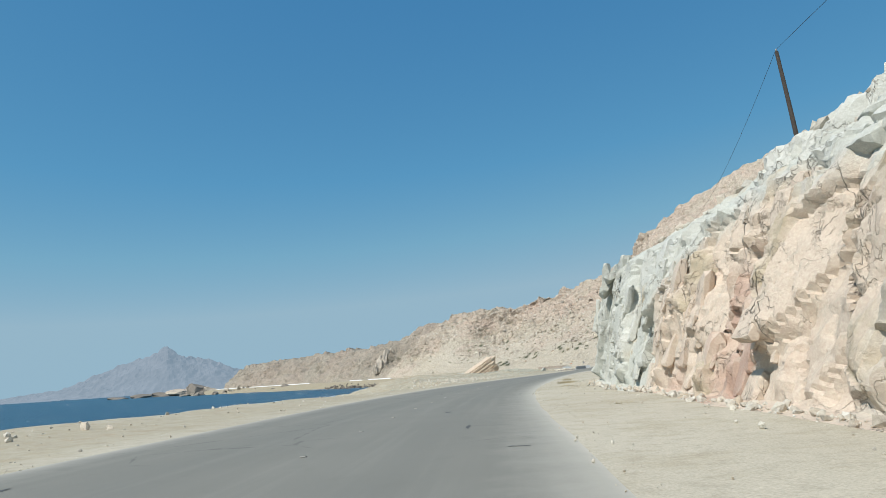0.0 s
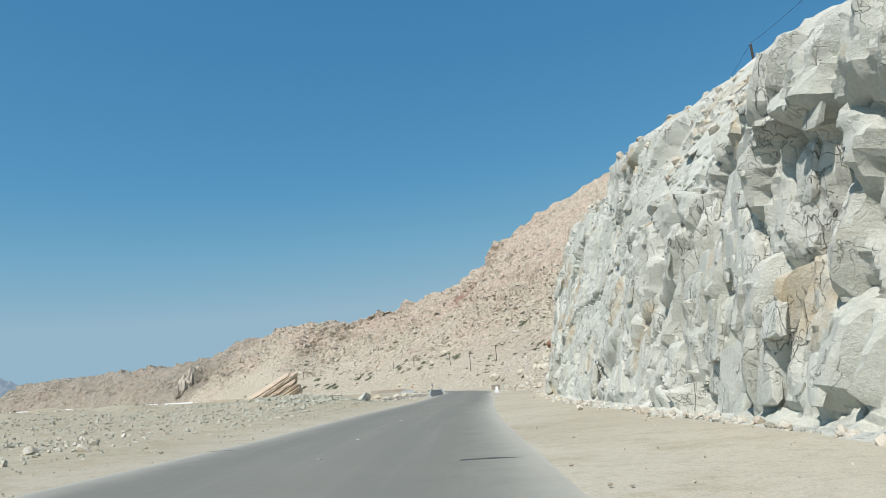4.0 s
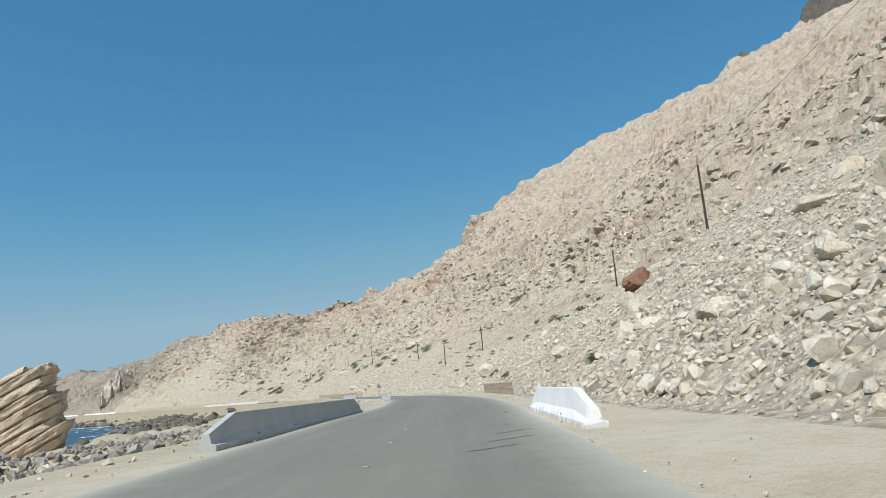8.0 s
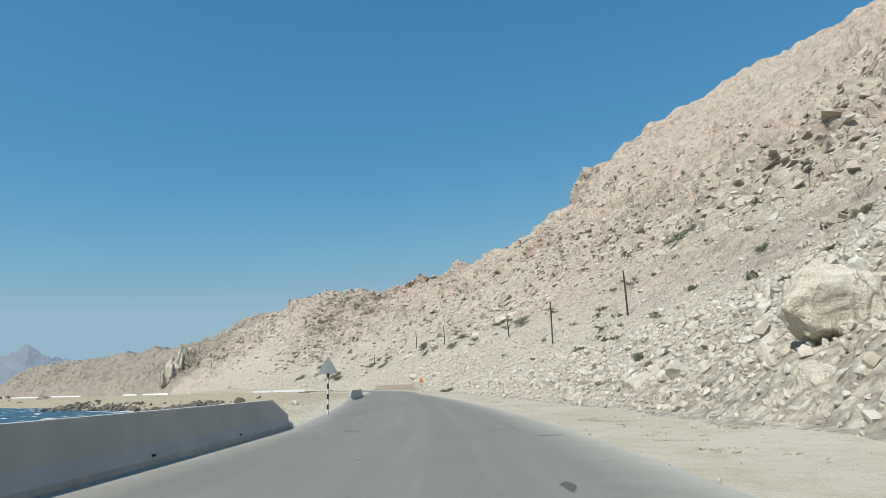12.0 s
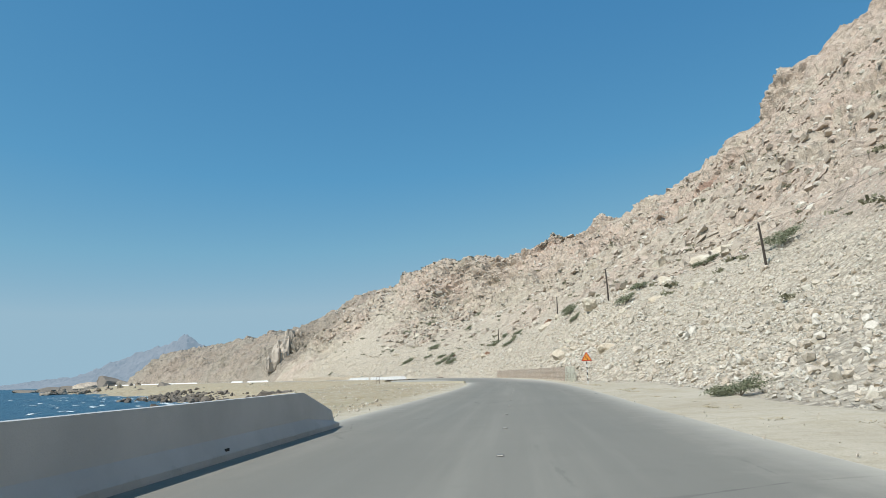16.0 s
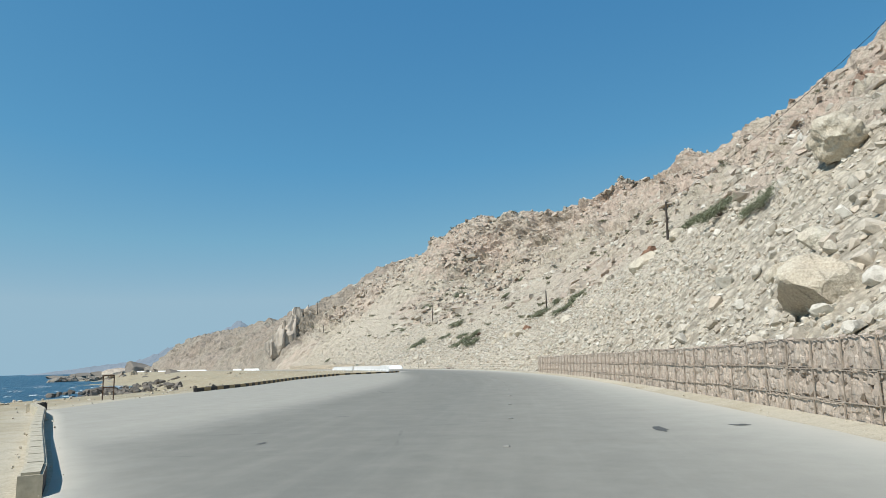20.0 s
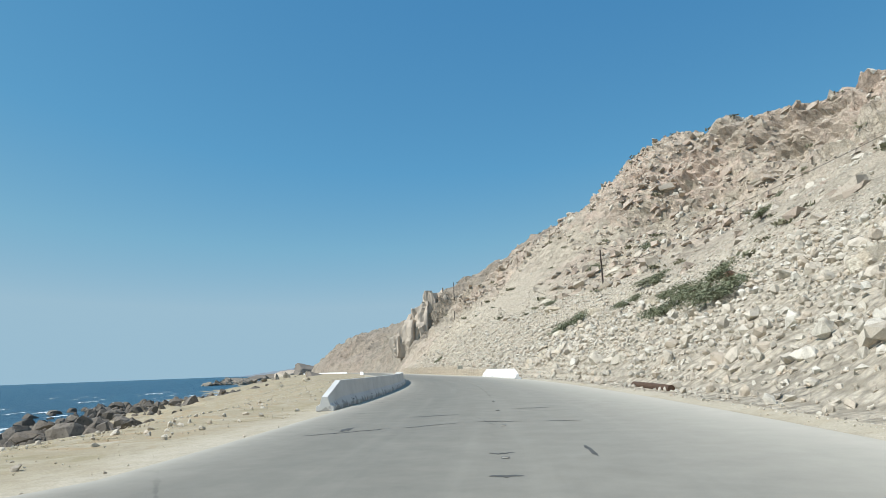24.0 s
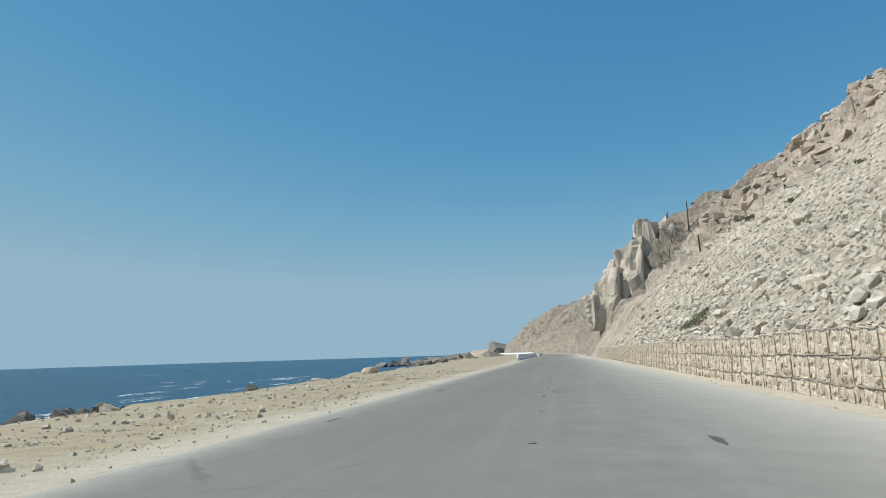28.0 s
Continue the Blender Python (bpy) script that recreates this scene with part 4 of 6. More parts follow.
M_LEDGE = stone_material("ledge_rock", (0.49, 0.45, 0.38), (0.53, 0.44, 0.37), (0.26, 0.225, 0.185), (0.59, 0.55, 0.48))
M_PALEROCK = rock_material("pale_boulder", (0.60, 0.57, 0.50), (0.57, 0.50, 0.41), (0.34, 0.31, 0.26), (0.70, 0.67, 0.61), 0.3, 1.6, 0.8, 0.12)
M_REDROCK = rock_material("red_brown_rock", (0.45, 0.325, 0.25), (0.40, 0.275, 0.205), (0.15, 0.10, 0.075), (0.47, 0.35, 0.27), 0.4, 1.8, 0.8, 0.2)
M_LAYER = rock_material("layered_sandstone", (0.60, 0.53, 0.45), (0.62, 0.525, 0.44), (0.38, 0.32, 0.26), (0.68, 0.61, 0.53), 0.2, 1.2, 1.2, 0.2)
SMALL = [rock_shape(1, 100 + k, 8, 0.8) for k in range(7)]
MEDIUM = [rock_shape(2, 200 + k, 11, 0.8) for k in range(6)]
LARGE = [rock_shape(4, 300 + k, 16, 0.85, 0.16, (0.48, 0.85)) for k in range(7)]


def hill_at(s, u):
    """Points on the broken hillside at arrays of s and u."""
    s, u = np.atleast_1d(np.asarray(s, float)), np.atleast_1d(np.asarray(u, float))
    out = np.zeros((len(s), 3))
    for ss, pp, uu, sel in ((S_CUT, CUT_P, CUT_U, s < 183), (S_TALUS, TAL_P, TAL_U, (s >= 183) & (s < 781)), (S_FAR, FAR_P, FAR_U, s >= 781)):
        k = np.where(sel)[0]
        if not len(k):
            continue
        i = np.clip(np.searchsorted(ss, s[k]), 0, len(ss) - 1)
        j = np.abs(uu[i] - u[k, None]).argmin(1)
        i = np.clip(np.searchsorted(ss, s[k] + leaning(s[k], pp[i, j, 2])), 0, len(ss) - 1)
        j = np.abs(uu[i] - u[k, None]).argmin(1)
        out[k] = pp[i, j]
    return out


def ground_at(s, u):
    """Points on the sea-side ground."""
    s, u = np.atleast_1d(np.asarray(s, float)), np.atleast_1d(np.asarray(u, float))
    ss = np.r_[np.arange(-85, 700, 1.0), np.arange(700, S_MAX, 4.0)]
    i = np.clip(np.round(np.interp(s, ss, np.arange(len(ss)))).astype(int), 0, len(ss) - 1)
    j = np.abs(GR_U[i] - u[:, None]).argmin(1)
    z = GR_P[i, j, 2]
    x, y = at(s, u)
    return np.stack([x, y, z], 1)


# ---- loose stones ----
def talus():
    rng = np.random.default_rng(4)
    n = 66000
    s = rng.uniform(168, 735, n)
    up = rng.beta(1.0, 2.4, n)
    toe = row(TOE, s)
    u = toe - 0.6 + up * np.where(s > 500, 38, np.where(s > 330, 58, 44))
    # streams and heaps rather than an even spread
    p = hill_at(s, u)
    keep = fbm(p * (0.06, 0.06, 0.06), 3, 91) + rng.uniform(-0.35, 0.9, n) + 0.35 * (u - toe < 3) > 0
    apron = (np.abs(s - 227) < 20) & (u - toe < 7 + 4 * np.sin(s * 0.4)) & (rng.uniform(0, 1, n) < 0.8)
    walled = (s > 233) & (s < 273) & (u < row(TOE, s) + 0.5)
    keep &= ~apron & ~walled
    p, u, toe = p[keep], u[keep], toe[keep]
    size = 0.10 * (1 - rng.uniform(0, 0.985, len(p))) ** -0.40
    size = np.minimum(size, 0.5) * np.where(u - toe < 1.5, 0.6, 1.0) * np.where(s[keep] < 262, 0.85, 1.0)
    scatter("talus_stones", p, size, SMALL, M_STONE, "pale broken stones covering the talus slope", "rubble", 5, 0.08)
    n = 2300
    s = rng.uniform(175, 700, n)
    u = row(TOE, s) + 1.5 + rng.beta(1.1, 1.8, n) * 46
    p = hill_at(s, u)
    keep = fbm(p * 0.05, 3, 95) + rng.uniform(-0.6, 0.5, n) > 0
    keep &= (np.abs(s - 227) > 20) | (u - row(TOE, s) > 6.5)
    size = 0.19 * (1 - rng.uniform(0, 0.97, keep.sum())) ** -0.36
    scatter("talus_blocks", p[keep], np.minimum(size, 0.65), MEDIUM, M_STONE, "angular pale blocks strewn over the talus slope", "rubble", 6, 0.1)
    for s0, u0, ws, wu, count in ((601, 13, 5, 3.0, 240), (606, 17, 6, 4, 260), (590, 15, 6, 3, 160), (470, 22, 9, 5, 200), (435, 14, 8, 4, 200), (567, 18, 6, 4, 160), (452, 12, 6, 3, 130), (217, 15, 9, 5, 170), (262, 17, 6, 4, 110), (575, 24, 8, 4, 130), (200, 13, 10, 4, 150)):
        s, u = rng.normal(s0, ws, count), rng.normal(u0, wu, count)
        u = np.maximum(u, row(TOE, s) + 0.6)
        scatter("block_heap", hill_at(s, u), 0.12 + 0.38 * rng.uniform(0, 1, count) ** 2, MEDIUM, M_STONE, "heap of angular pale blocks on the talus", "rubble", int(s0), 0.08)
    n = 13000
    s = rng.uniform(230, 840, n)
    u = row(TOE, s) + 40 + rng.uniform(0, 1, n) ** 1.2 * 105
    scatter("mountain_blocks", hill_at(s, u), 0.22 + 1.0 * rng.uniform(0, 1, n) ** 3.5, SMALL, M_STONE, "weathered blocks and ledges on the high mountainside", "rubble", 7, 0.45)
    n = 2600
    s = rng.uniform(-30, 166, n)
    u = row(TOE, s) - 0.3 - rng.exponential(0.35, n)
    x, y = at(s, u)
    scatter("cut_foot_stones", np.stack([x, y, 0 * x + 0.02], 1), 0.03 + 0.17 * rng.uniform(0, 1, n) ** 3.5, SMALL, M_STONE, "small fallen stones along the foot of the rock cutting", "rubble", 8)
    n = 3200
    s = rng.uniform(-30, 172, n)
    u = row(LOW, s) + rng.uniform(2.0, 16, n)
    scatter("cut_ledge_stones", hill_at(s, u), 0.10 + 0.40 * rng.uniform(0, 1, n) ** 2.5, SMALL, M_STONE, "pale loose blocks on the ledges above the cutting", "rubble", 9, 0.4)


talus()


def verge_pebbles():
    rng = np.random.default_rng(24)
    n = 5000
    s = rng.uniform(-10, 690, n)
    side = rng.uniform(size=n) < 0.5
    d = rng.exponential(1.6, n)
    u = np.where(side, row(LEFT_EDGE, s) - d + 0.25, np.minimum(row(RIGHT_EDGE, s) + d - 0.25, row(TOE, s) - 0.3))
    p = ground_at(s, u)
    p[:, 2] = np.maximum(p[:, 2], -0.02)
    scatter("verge_pebbles", p, 0.012 + 0.035 * rng.uniform(0, 1, n) ** 3, SMALL, M_STONE, "fine gravel and pebbles along the road edges", "gravel", 25, 0.2)


verge_pebbles()


def shore_stones():
    rng = np.random.default_rng(14)
    n = 9500
    s = rng.uniform(-20, 690, n)
    left = row(LEFT_EDGE, s)
    u = left - 0.8 - rng.exponential(13, n)
    keep = (u > row(SHORE, s) + 2) & (fbm(np.stack([s * 0.09, u * 0.12, 0 * s], 1), 3, 33) + rng.uniform(-0.7, 0.6, n) + 0.5 * ((s > 95) & (s < 250)) > 0)
    s, u, left = s[keep], u[keep], left[keep]
    size = 0.08 * (1 - rng.uniform(0, 0.985, len(s))) ** -0.5 * np.where((s > 70) & (s < 175), 0.32, 1.0)
    size *= np.where(left - u < 4.5, 0.4, 1.0) * np.where(s < 75, 0.5, 1.0) * np.where(s > 340, 0.3, 1.0)
    scatter("shore_stones", ground_at(s, u), np.minimum(size, 0.6), SMALL, M_STONE, "scattered pale stones on the sandy shore ground", "stones", 15)
    n = 1100
    s = 88 + 50 * rng.beta(1.2, 2.2, n)
    u = row(LEFT_EDGE, s) - 3.5 - rng.beta(1.2, 2, n) * 20
    scatter("rubble_bank", ground_at(s, u), (0.05 + 0.24 * rng.uniform(0, 1, n) ** 3) * np.where(s > 112, 0.5, 1.0), MEDIUM, M_STONE, "heaped white rubble along the edge above the sea", "rubble", 16, 0.3)
    n = 9000
    s = rng.uniform(285, 700, n)
    u = row(LEFT_EDGE, s) - 1.5 - rng.beta(1.1, 1.6, n) * 20
    keep = (u > row(SHORE, s) + 1) & (fbm(np.stack([s * 0.15, u * 0.25, 0 * s], 1), 3, 43) + rng.uniform(-0.5, 0.5, n) > 0)
    s, u = s[keep], u[keep]
    scatter("shore_rubble", ground_at(s, u), 0.025 + 0.13 * rng.uniform(0, 1, len(s)) ** 3.5, SMALL, M_STONE, "tan rubble strewn over the flat shore ground", "rubble", 19, 0.3)
    n = 900
    s = rng.uniform(224, 237, n)
    u = -9.5 - rng.uniform(0, 1, n) * 30
    scatter("gully_stones", ground_at(s, u), 0.2 + 0.5 * rng.uniform(0, 1, n) ** 2, SMALL, M_GREYSTONE, "grey stones on the gully bank", "rubble", 17, 0.3)
    n = 1700
    s = rng.uniform(285, 800, n)
    u = row(SHORE, s) + rng.normal(-1, 7.5, n) + 9 * fbm(np.stack([s * 0.05, 0 * s, 0 * s], 1), 3, 37)
    keep = fbm(np.stack([s * 0.045, u * 0.07, 0 * s], 1), 3, 39) > -0.12
    p = ground_at(s[keep], u[keep])
    p[:, 2] = np.maximum(p[:, 2], SEA_Z - 0.3)
    scatter("shore_rocks", p, 0.4 + 1.7 * rng.uniform(0, 1, len(p)) ** 2.4, MEDIUM, M_DARKROCK, "dark wet rocks along the waterline", "rocks", 18, 0.3)


shore_stones()


# ---- boulders, each a thing of its own ----
def boulder(p, size, shape, mat, label, squash=(1, 1, 1), turn=0.0, sink=0.3, name="boulder"):
    v, f = shape
    v = v * squash * size
    c, k = math.cos(turn), math.sin(turn)
    v = np.stack([v[:, 0] * c - v[:, 1] * k, v[:, 0] * k + v[:, 1] * c, v[:, 2] - v[:, 2].min() * (1 - 2 * sink)], 1)
    ob = new(name, mesh_from(name, v, f, False))
    ob.data.materials.append(mat)
    ob.location = Vector((float(p[0]), float(p[1]), float(p[2]))) - Vector((0, 0, sink * size * 0.3))
    return tagged(ob, label, "boulder", "boulders on the slope")


PALE_B, RED_B = "large pale boulder resting on the talus slope", "reddish brown hollowed boulder among pale rubble"
EARLY = [(227.2, 16.3, 1.7), (215.3, 24.9, 1.8), (209, 25.3, 2.2), (218, 28, 1.6), (206.8, 14, 1.2), (217.2, 14.1, 1.3), (219, 13, 1.1), (221.2, 13.3, 1.5), (220.2, 11.6, 0.55), (203, 17.5, 1.1), (199, 13, 0.8),
         (185, 12.5, 0.9), (255, 30, 1.6), (260.2, 14, 1.0), (273, 20.1, 1.0), (246, 17.5, 1.1), (237.6, 12.3, 1.2), (242, 23.2, 1.2), (234.2, 17.9, 1.0), (234.5, 24.5, 1.1), (295.2, 11.3, 1.5), (286.8, 13.1, 0.7)]
BEND = [(465, 45, 3.2), (468.5, 42, 2.6), (466, 20, 0.8), (449.7, 10.9, 1.75), (429.2, 13.5, 1.5), (430.5, 15.1, 0.8), (496.8, 18.4, 1.7), (451.2, 16.1, 1.5), (445.2, 19.6, 0.9), (453.8, 29, 1.8), (455, 13.2, 0.9),
        (448, 12.5, 0.9), (457, 12, 0.9), (446, 10.2, 0.7), (463, 25, 1.2), (491, 20, 1.3), (508, 16, 1.2), (517, 15.5, 1.1), (441, 23, 1.3), (430, 26, 1.3), (486.6, 42.6, 2.6)]
LATE = [(542, 17.6, 1.5), (552, 18, 1.3), (554, 16.3, 1.2), (655, 42.9, 2.2), (589.5, 12.2, 1.1), (610.5, 26.3, 1.4), (590.2, 19.4, 1.2), (633.2, 24.1, 1.6), (617.5, 23.1, 1.3), (600, 12.8, 1.0), (605.2, 12.4, 1.0),
        (608, 14, 0.8), (599.5, 10.4, 0.9), (602.5, 10.8, 0.7), (597, 11.6, 0.8), (604, 9.8, 0.6), (612, 16, 1.2), (608, 18, 1.0), (603, 16, 0.9), (618, 30, 1.4), (628, 36, 1.6), (681, 11.4, 1.1), (712.5, 30.2, 1.6),
        (657, 10.4, 0.8), (661, 30, 1.6), (668, 12.5, 0.9), (670.2, 8.6, 0.9), (540, 33, 1.7), (640, 52, 2.0), (690, 20, 1.2)]
for k, (s, u, size) in enumerate(EARLY + BEND + LATE):
    boulder(hill_at(s, u)[0] - (0, 0, 0.2 * size), size, LARGE[(k + 1) % 7], M_PALEROCK, PALE_B, (1.1, 1.0, 0.95), k * 1.7, 0.4)
for k, (s, u, size) in enumerate([(235, 19.3, 1.7), (545, 19.2, 1.0), (497.5, 19.5, 1.2), (577, 21, 1.0)]):
    boulder(hill_at(s, u)[0] - (0, 0, 0.2 * size), size, rock_shape(5, 340 + k, 14, 0.85, 0.34, (0.5, 0.85)), M_REDROCK, RED_B, (1.0, 1.0, 1.05), k * 1.3, 0.3)
perch = hill_at(463.4, 18.3)[0]
boulder(perch, 1.45, rock_shape(5, 353, 18, 0.9, 0.2, (0.62, 0.9)), M_PALEROCK, "rounded pale boulder perched high on the talus", (1.0, 1.0, 1.05), 0.4, 0.06)
# two great boulders, one perched on the other
lower, upper = at(281.4, 12.2), at(283.0, 12.8)
boulder((*map(float, lower), 0.15), 1.6, rock_shape(5, 351, 15, 0.9, 0.2, (0.6, 0.88)), M_PALEROCK, "great pale boulder at the foot of the slope", (1.15, 1.1, 0.95), 0.7, 0.2)
boulder((*map(float, upper), 2.0), 1.6, rock_shape(5, 352, 15, 0.9, 0.24, (0.6, 0.88)), M_PALEROCK, "great pitted boulder perched on another boulder", (1.2, 1.1, 0.9), 2.1, 0.05)

for k, (s, u, size) in enumerate([(62, -11.0, 0.4), (68, -11.5, 0.5), (12, -16, 0.3), (293, -12, 1.1), (296, -14.5, 1.3), (288, -9.5, 0.7),
                                  (284, -8.6, 0.8), (290, -5.6, 0.45), (294, -7.5, 0.6), (287, -6.4, 0.4), (303, -20, 1.6), (281, -15, 1.0), (545, -22, 1.3), (668, -24, 0.6), (690, -20, 0.6), (712, -22, 1.1)]):
    tagged(boulder(ground_at(s, u)[0], size, LARGE[(k + 2) % 7], M_PALEROCK, "pale boulder on the sandy ground near the shore", (1.2, 0.9, 0.8), k * 2.1), group="boulders by the shore")

for k, (x, y, size, tall) in enumerate([(-478, 900, 16, 0.9), (-505, 905, 22, 0.7), (-440, 860, 10, 0.8), (-545, 930, 24, 0.5), (-590, 960, 18, 0.45), (-640, 985, 20, 0.35), (-410, 800, 8, 0.7),
                                        (-285, 575, 7, 0.7), (-272, 585, 9, 0.75), (-296, 600, 6, 0.7), (-255, 570, 5, 0.6), (-700, 1010, 16, 0.3), (-235, 530, 6, 0.6), (-218, 470, 5, 0.5), (-180, 420, 4, 0.6)]):
    tagged(boulder((x, y, SEA_Z - 0.5), size, LARGE[k % 7], M_DARKROCK if k % 3 else M_HILL, "dark jagged sea rock off the headland", (1.5, 1.0, tall), k * 0.9, 0.2, "sea_rock"), group="rocks off the headland")


rng = np.random.default_rng(58)
for x, y, wide, high in ((-412, 652, 16, 9), (-396, 662, 13, 10), (-374, 676, 12, 13), (-355, 690, 11, 18), (-440, 700, 18, 8), (-330, 640, 8, 9)):
    for k in range(5):
        tall = high * rng.uniform(0.5, 1.0)
        ob = boulder((x + rng.normal(0, 0.6) * wide, y + rng.normal(0, 0.6) * wide, SEA_Z - 1.0), 0.42 * wide, rock_shape(4, 600 + 7 * k + wide, 13, 1.0, 0.3, (0.4, 0.75)), M_HEAD, "grey jagged sea rock off the point", (1.0, 0.8, tall / (0.84 * wide)), rng.uniform(0, 6), 0.1, "sea_rock")
        tagged(ob, group="rocks off the headland")
tagged(boulder(ground_at(158.2, -9.2)[0] - (0, 0, 0.2), 0.85, rock_shape(4, 911, 9, 0.9, 0.1, (0.35, 0.6)), M_CUT, "grey-green rounded boulder perched on a rubble mound", (1.15, 0.95, 0.8), 0.4, 0.08), group="boulders by the shore")


def layered_slab():
    """The great tilted slab of layered rock on the shore."""
    m = 110
    g = np.linspace(-1, 1, m)
    a, b = (x.ravel() for x in np.meshgrid(g, g, indexing="ij"))
    quads = grid_faces(m, m)
    sides = [np.roll(np.stack([0 * a + k, a, b], 1), axis, 1) for axis in (0, 1, 2) for k in (-1, 1)]
    v, f = np.concatenate(sides), np.concatenate([quads + k * m * m for k in range(6)])
    v = v / ((v**8).sum(1) ** 0.125)[:, None] * (6.6, 4.4, 4.4)
    v[:, 2] *= np.where(v[:, 2] < 0, 1.5, 1.0)
    layer = (v[:, 2] + 0.15 * fbm(v * 0.3, 2, 5)) / 1.15
    bed, within = np.floor(layer), layer - np.floor(layer)
    jut = hash3(bed, 0 * bed, 0 * bed, 3) - 0.5
    # each bed overhangs a deep groove under it
    groove = (1 - smooth(within, 0.0, 0.24)) + 0.15 * smooth(within, 0.9, 1.0)
    front = smooth(-v[:, 1], 2.0, 4.0)
    v[:, 1] += (0.48 * groove + 0.35 * fbm(v * (0.35, 0.35, 1.2), 4, 6) - 0.3 * jut) * front
    # the broken end: each bed ends at its own place, the lower ones further out
    end = smooth(v[:, 0], 4.2, 5.6)
    v[:, 0] += end * (1.5 * jut - 0.28 * bed - 0.4 * groove + 1.1 * fbm(v * 0.7, 4, 12))
    v += (0.18 * fbm(v * 0.9, 4, 9))[:, None] * np.array((1, 1, 0.4))
    v[:, 2] += 0.60 * v[:, 0]
    tilt = Matrix.Rotation(radians(8), 3, "Z")
    v = v @ np.array(tilt).T
    v[:, 2] = np.maximum(v[:, 2], -5.6)
    skin = bmesh.new()
    skin.from_mesh(mesh_from("layered_rock", v, f, False))
    bmesh.ops.remove_doubles(skin, verts=skin.verts, dist=0.002)
    me = bpy.data.meshes.new("layered_rock")
    skin.to_mesh(me)
    skin.free()
    ob = new("layered_rock", me)
    ob.data.materials.append(M_LAYER)
    ob.location = (-53.0, -63.0, -0.6)
    tagged(ob, "great tilted slab of layered buff sandstone on the shore", "rock")


layered_slab()


def outcrop():
    """The tower of upright blocks that stands out of the slope."""
    rng = np.random.default_rng(51)
    thing = new("rock_outcrop")
    thing.location = (-130, 460, 8)
    for k in range(30):
        t = k / 29
        x, y = -142 + 23 * t + rng.normal(0, 0.8), 456 + 10 * t + rng.normal(0, 1.6)
        top = 15 + 19 * math.sin(min(t * 1.25, 1.0) * math.pi / 2) + rng.normal(0, 1.3) - 5 * max(t - 0.75, 0) * 4
        r = rng.uniform(1.7, 3.2)
        v, f = LARGE[rng.integers(0, 7)]
        v = np.clip(v, -0.62, 0.62) / 0.62
        v = v @ np.array(Matrix.Rotation(rng.uniform(0, 6.28), 3, "Z")).T * (r, r, (top - 6) / 2) + (x + 130, y - 460, (top - 10) / 2)
        v = v + (0.9 * facets(v + 300, (0.6, 0.6, 0.10), 91, 1.2, 0.9, 0.5, 0.2))[:, None] * np.array((0.8, 0.8, 0.1))
        ob = new("rock_block", mesh_from("rock_block", v, f, False))
        ob.data.materials.append(M_LEDGE)
        ob.parent = thing
    tagged(thing, "tall brown jointed rock outcrop standing on the slope", "rock outcrop")


outcrop()


# ---- telegraph poles and wire ----
M_POLE = plain_material("weathered_pole", (0.075, 0.062, 0.052), 0.85)
M_WIRE = plain_material("black_wire", (0.02, 0.02, 0.022), 0.6)
M_PORC = plain_material("grey_porcelain", (0.35, 0.34, 0.33), 0.35)


def pole(s, u, top_z, lean=(0.0, 0.0)):
    """A pole whose foot is set in the slope and whose top stands at a height; lean is its tilt east and north."""
    base = Vector(hill_at(s, u)[0])
    foot = base - Vector((0, 0, 0.4))
    height = max(top_z - foot.z, 2.2)
    thing = new("telegraph_pole")
    thing.location = foot
    thing.rotation_euler = Vector((0, 0, 1)).rotation_difference(Vector((lean[0], lean[1], 1)).normalized()).to_euler()
    part("shaft", tube(bmesh.new(), [(0, 0, 0), (0.02, 0, height * 0.5), (0, 0, height)], [0.15, 0.13, 0.11], 10), M_POLE, thing)
    part("insulator", tube(bmesh.new(), [(0, 0, height), (0, 0, height + 0.09), (0, 0, height + 0.19)], [0.035, 0.07, 0.04], 8), M_PORC, thing, "grey porcelain insulator on the pole top")
    tagged(thing, "dark weathered wooden telegraph pole on the slope", "telegraph pole", "telegraph poles")
    return Euler(thing.rotation_euler).to_matrix() @ Vector((0, 0, height + 0.15)) + foot


TOPS = [pole(s, u, z, lean) for s, u, z, lean in [(-30, 24, 21, (0, 0)), (42.8, 22.1, 20.0, (-0.05, 0.02)), (110.8, 24.2, 21.75, (-0.02, 0.01)), (150.2, 29.7, 30.7, (-0.02, 0.01)), (244.5, 31.3, 23.2, (0, 0)),
         (295, 43, 24.6, (0, 0)), (358.5, 34.4, 16.95, (-0.02, 0.01)), (384, 29.5, 15.6, (0, 0)), (418.8, 29.2, 16.65, (-0.055, 0.02)), (460.5, 21.0, 18.4, (-0.02, 0)), (499, 21.9, 18.3, (0.03, 0)),
         (555.2, 27.0, 14.8, (0.02, 0)), (633.5, 31.8, 20.0, (-0.01, 0)), (714.2, 26.9, 19.5, (0, 0)), (755.2, 25.9, 20.7, (-0.03, 0)), (801.5, 31.8, 36.4, (0, 0))]]


def wires():
    for a, b in zip(TOPS[:-1], TOPS[1:]):
        sag = 0.02 * (b - a).length
        pts = [a.lerp(b, t) - Vector((0, 0, sag * 4 * t * (1 - t))) for t in np.linspace(0, 1, 13)]
        ob = part("overhead_wire", tube(bmesh.new(), pts, [0.014] * 13, 4), M_WIRE)
        tagged(ob, "thin black wire strung between telegraph poles", "wire", "overhead wires")


wires()

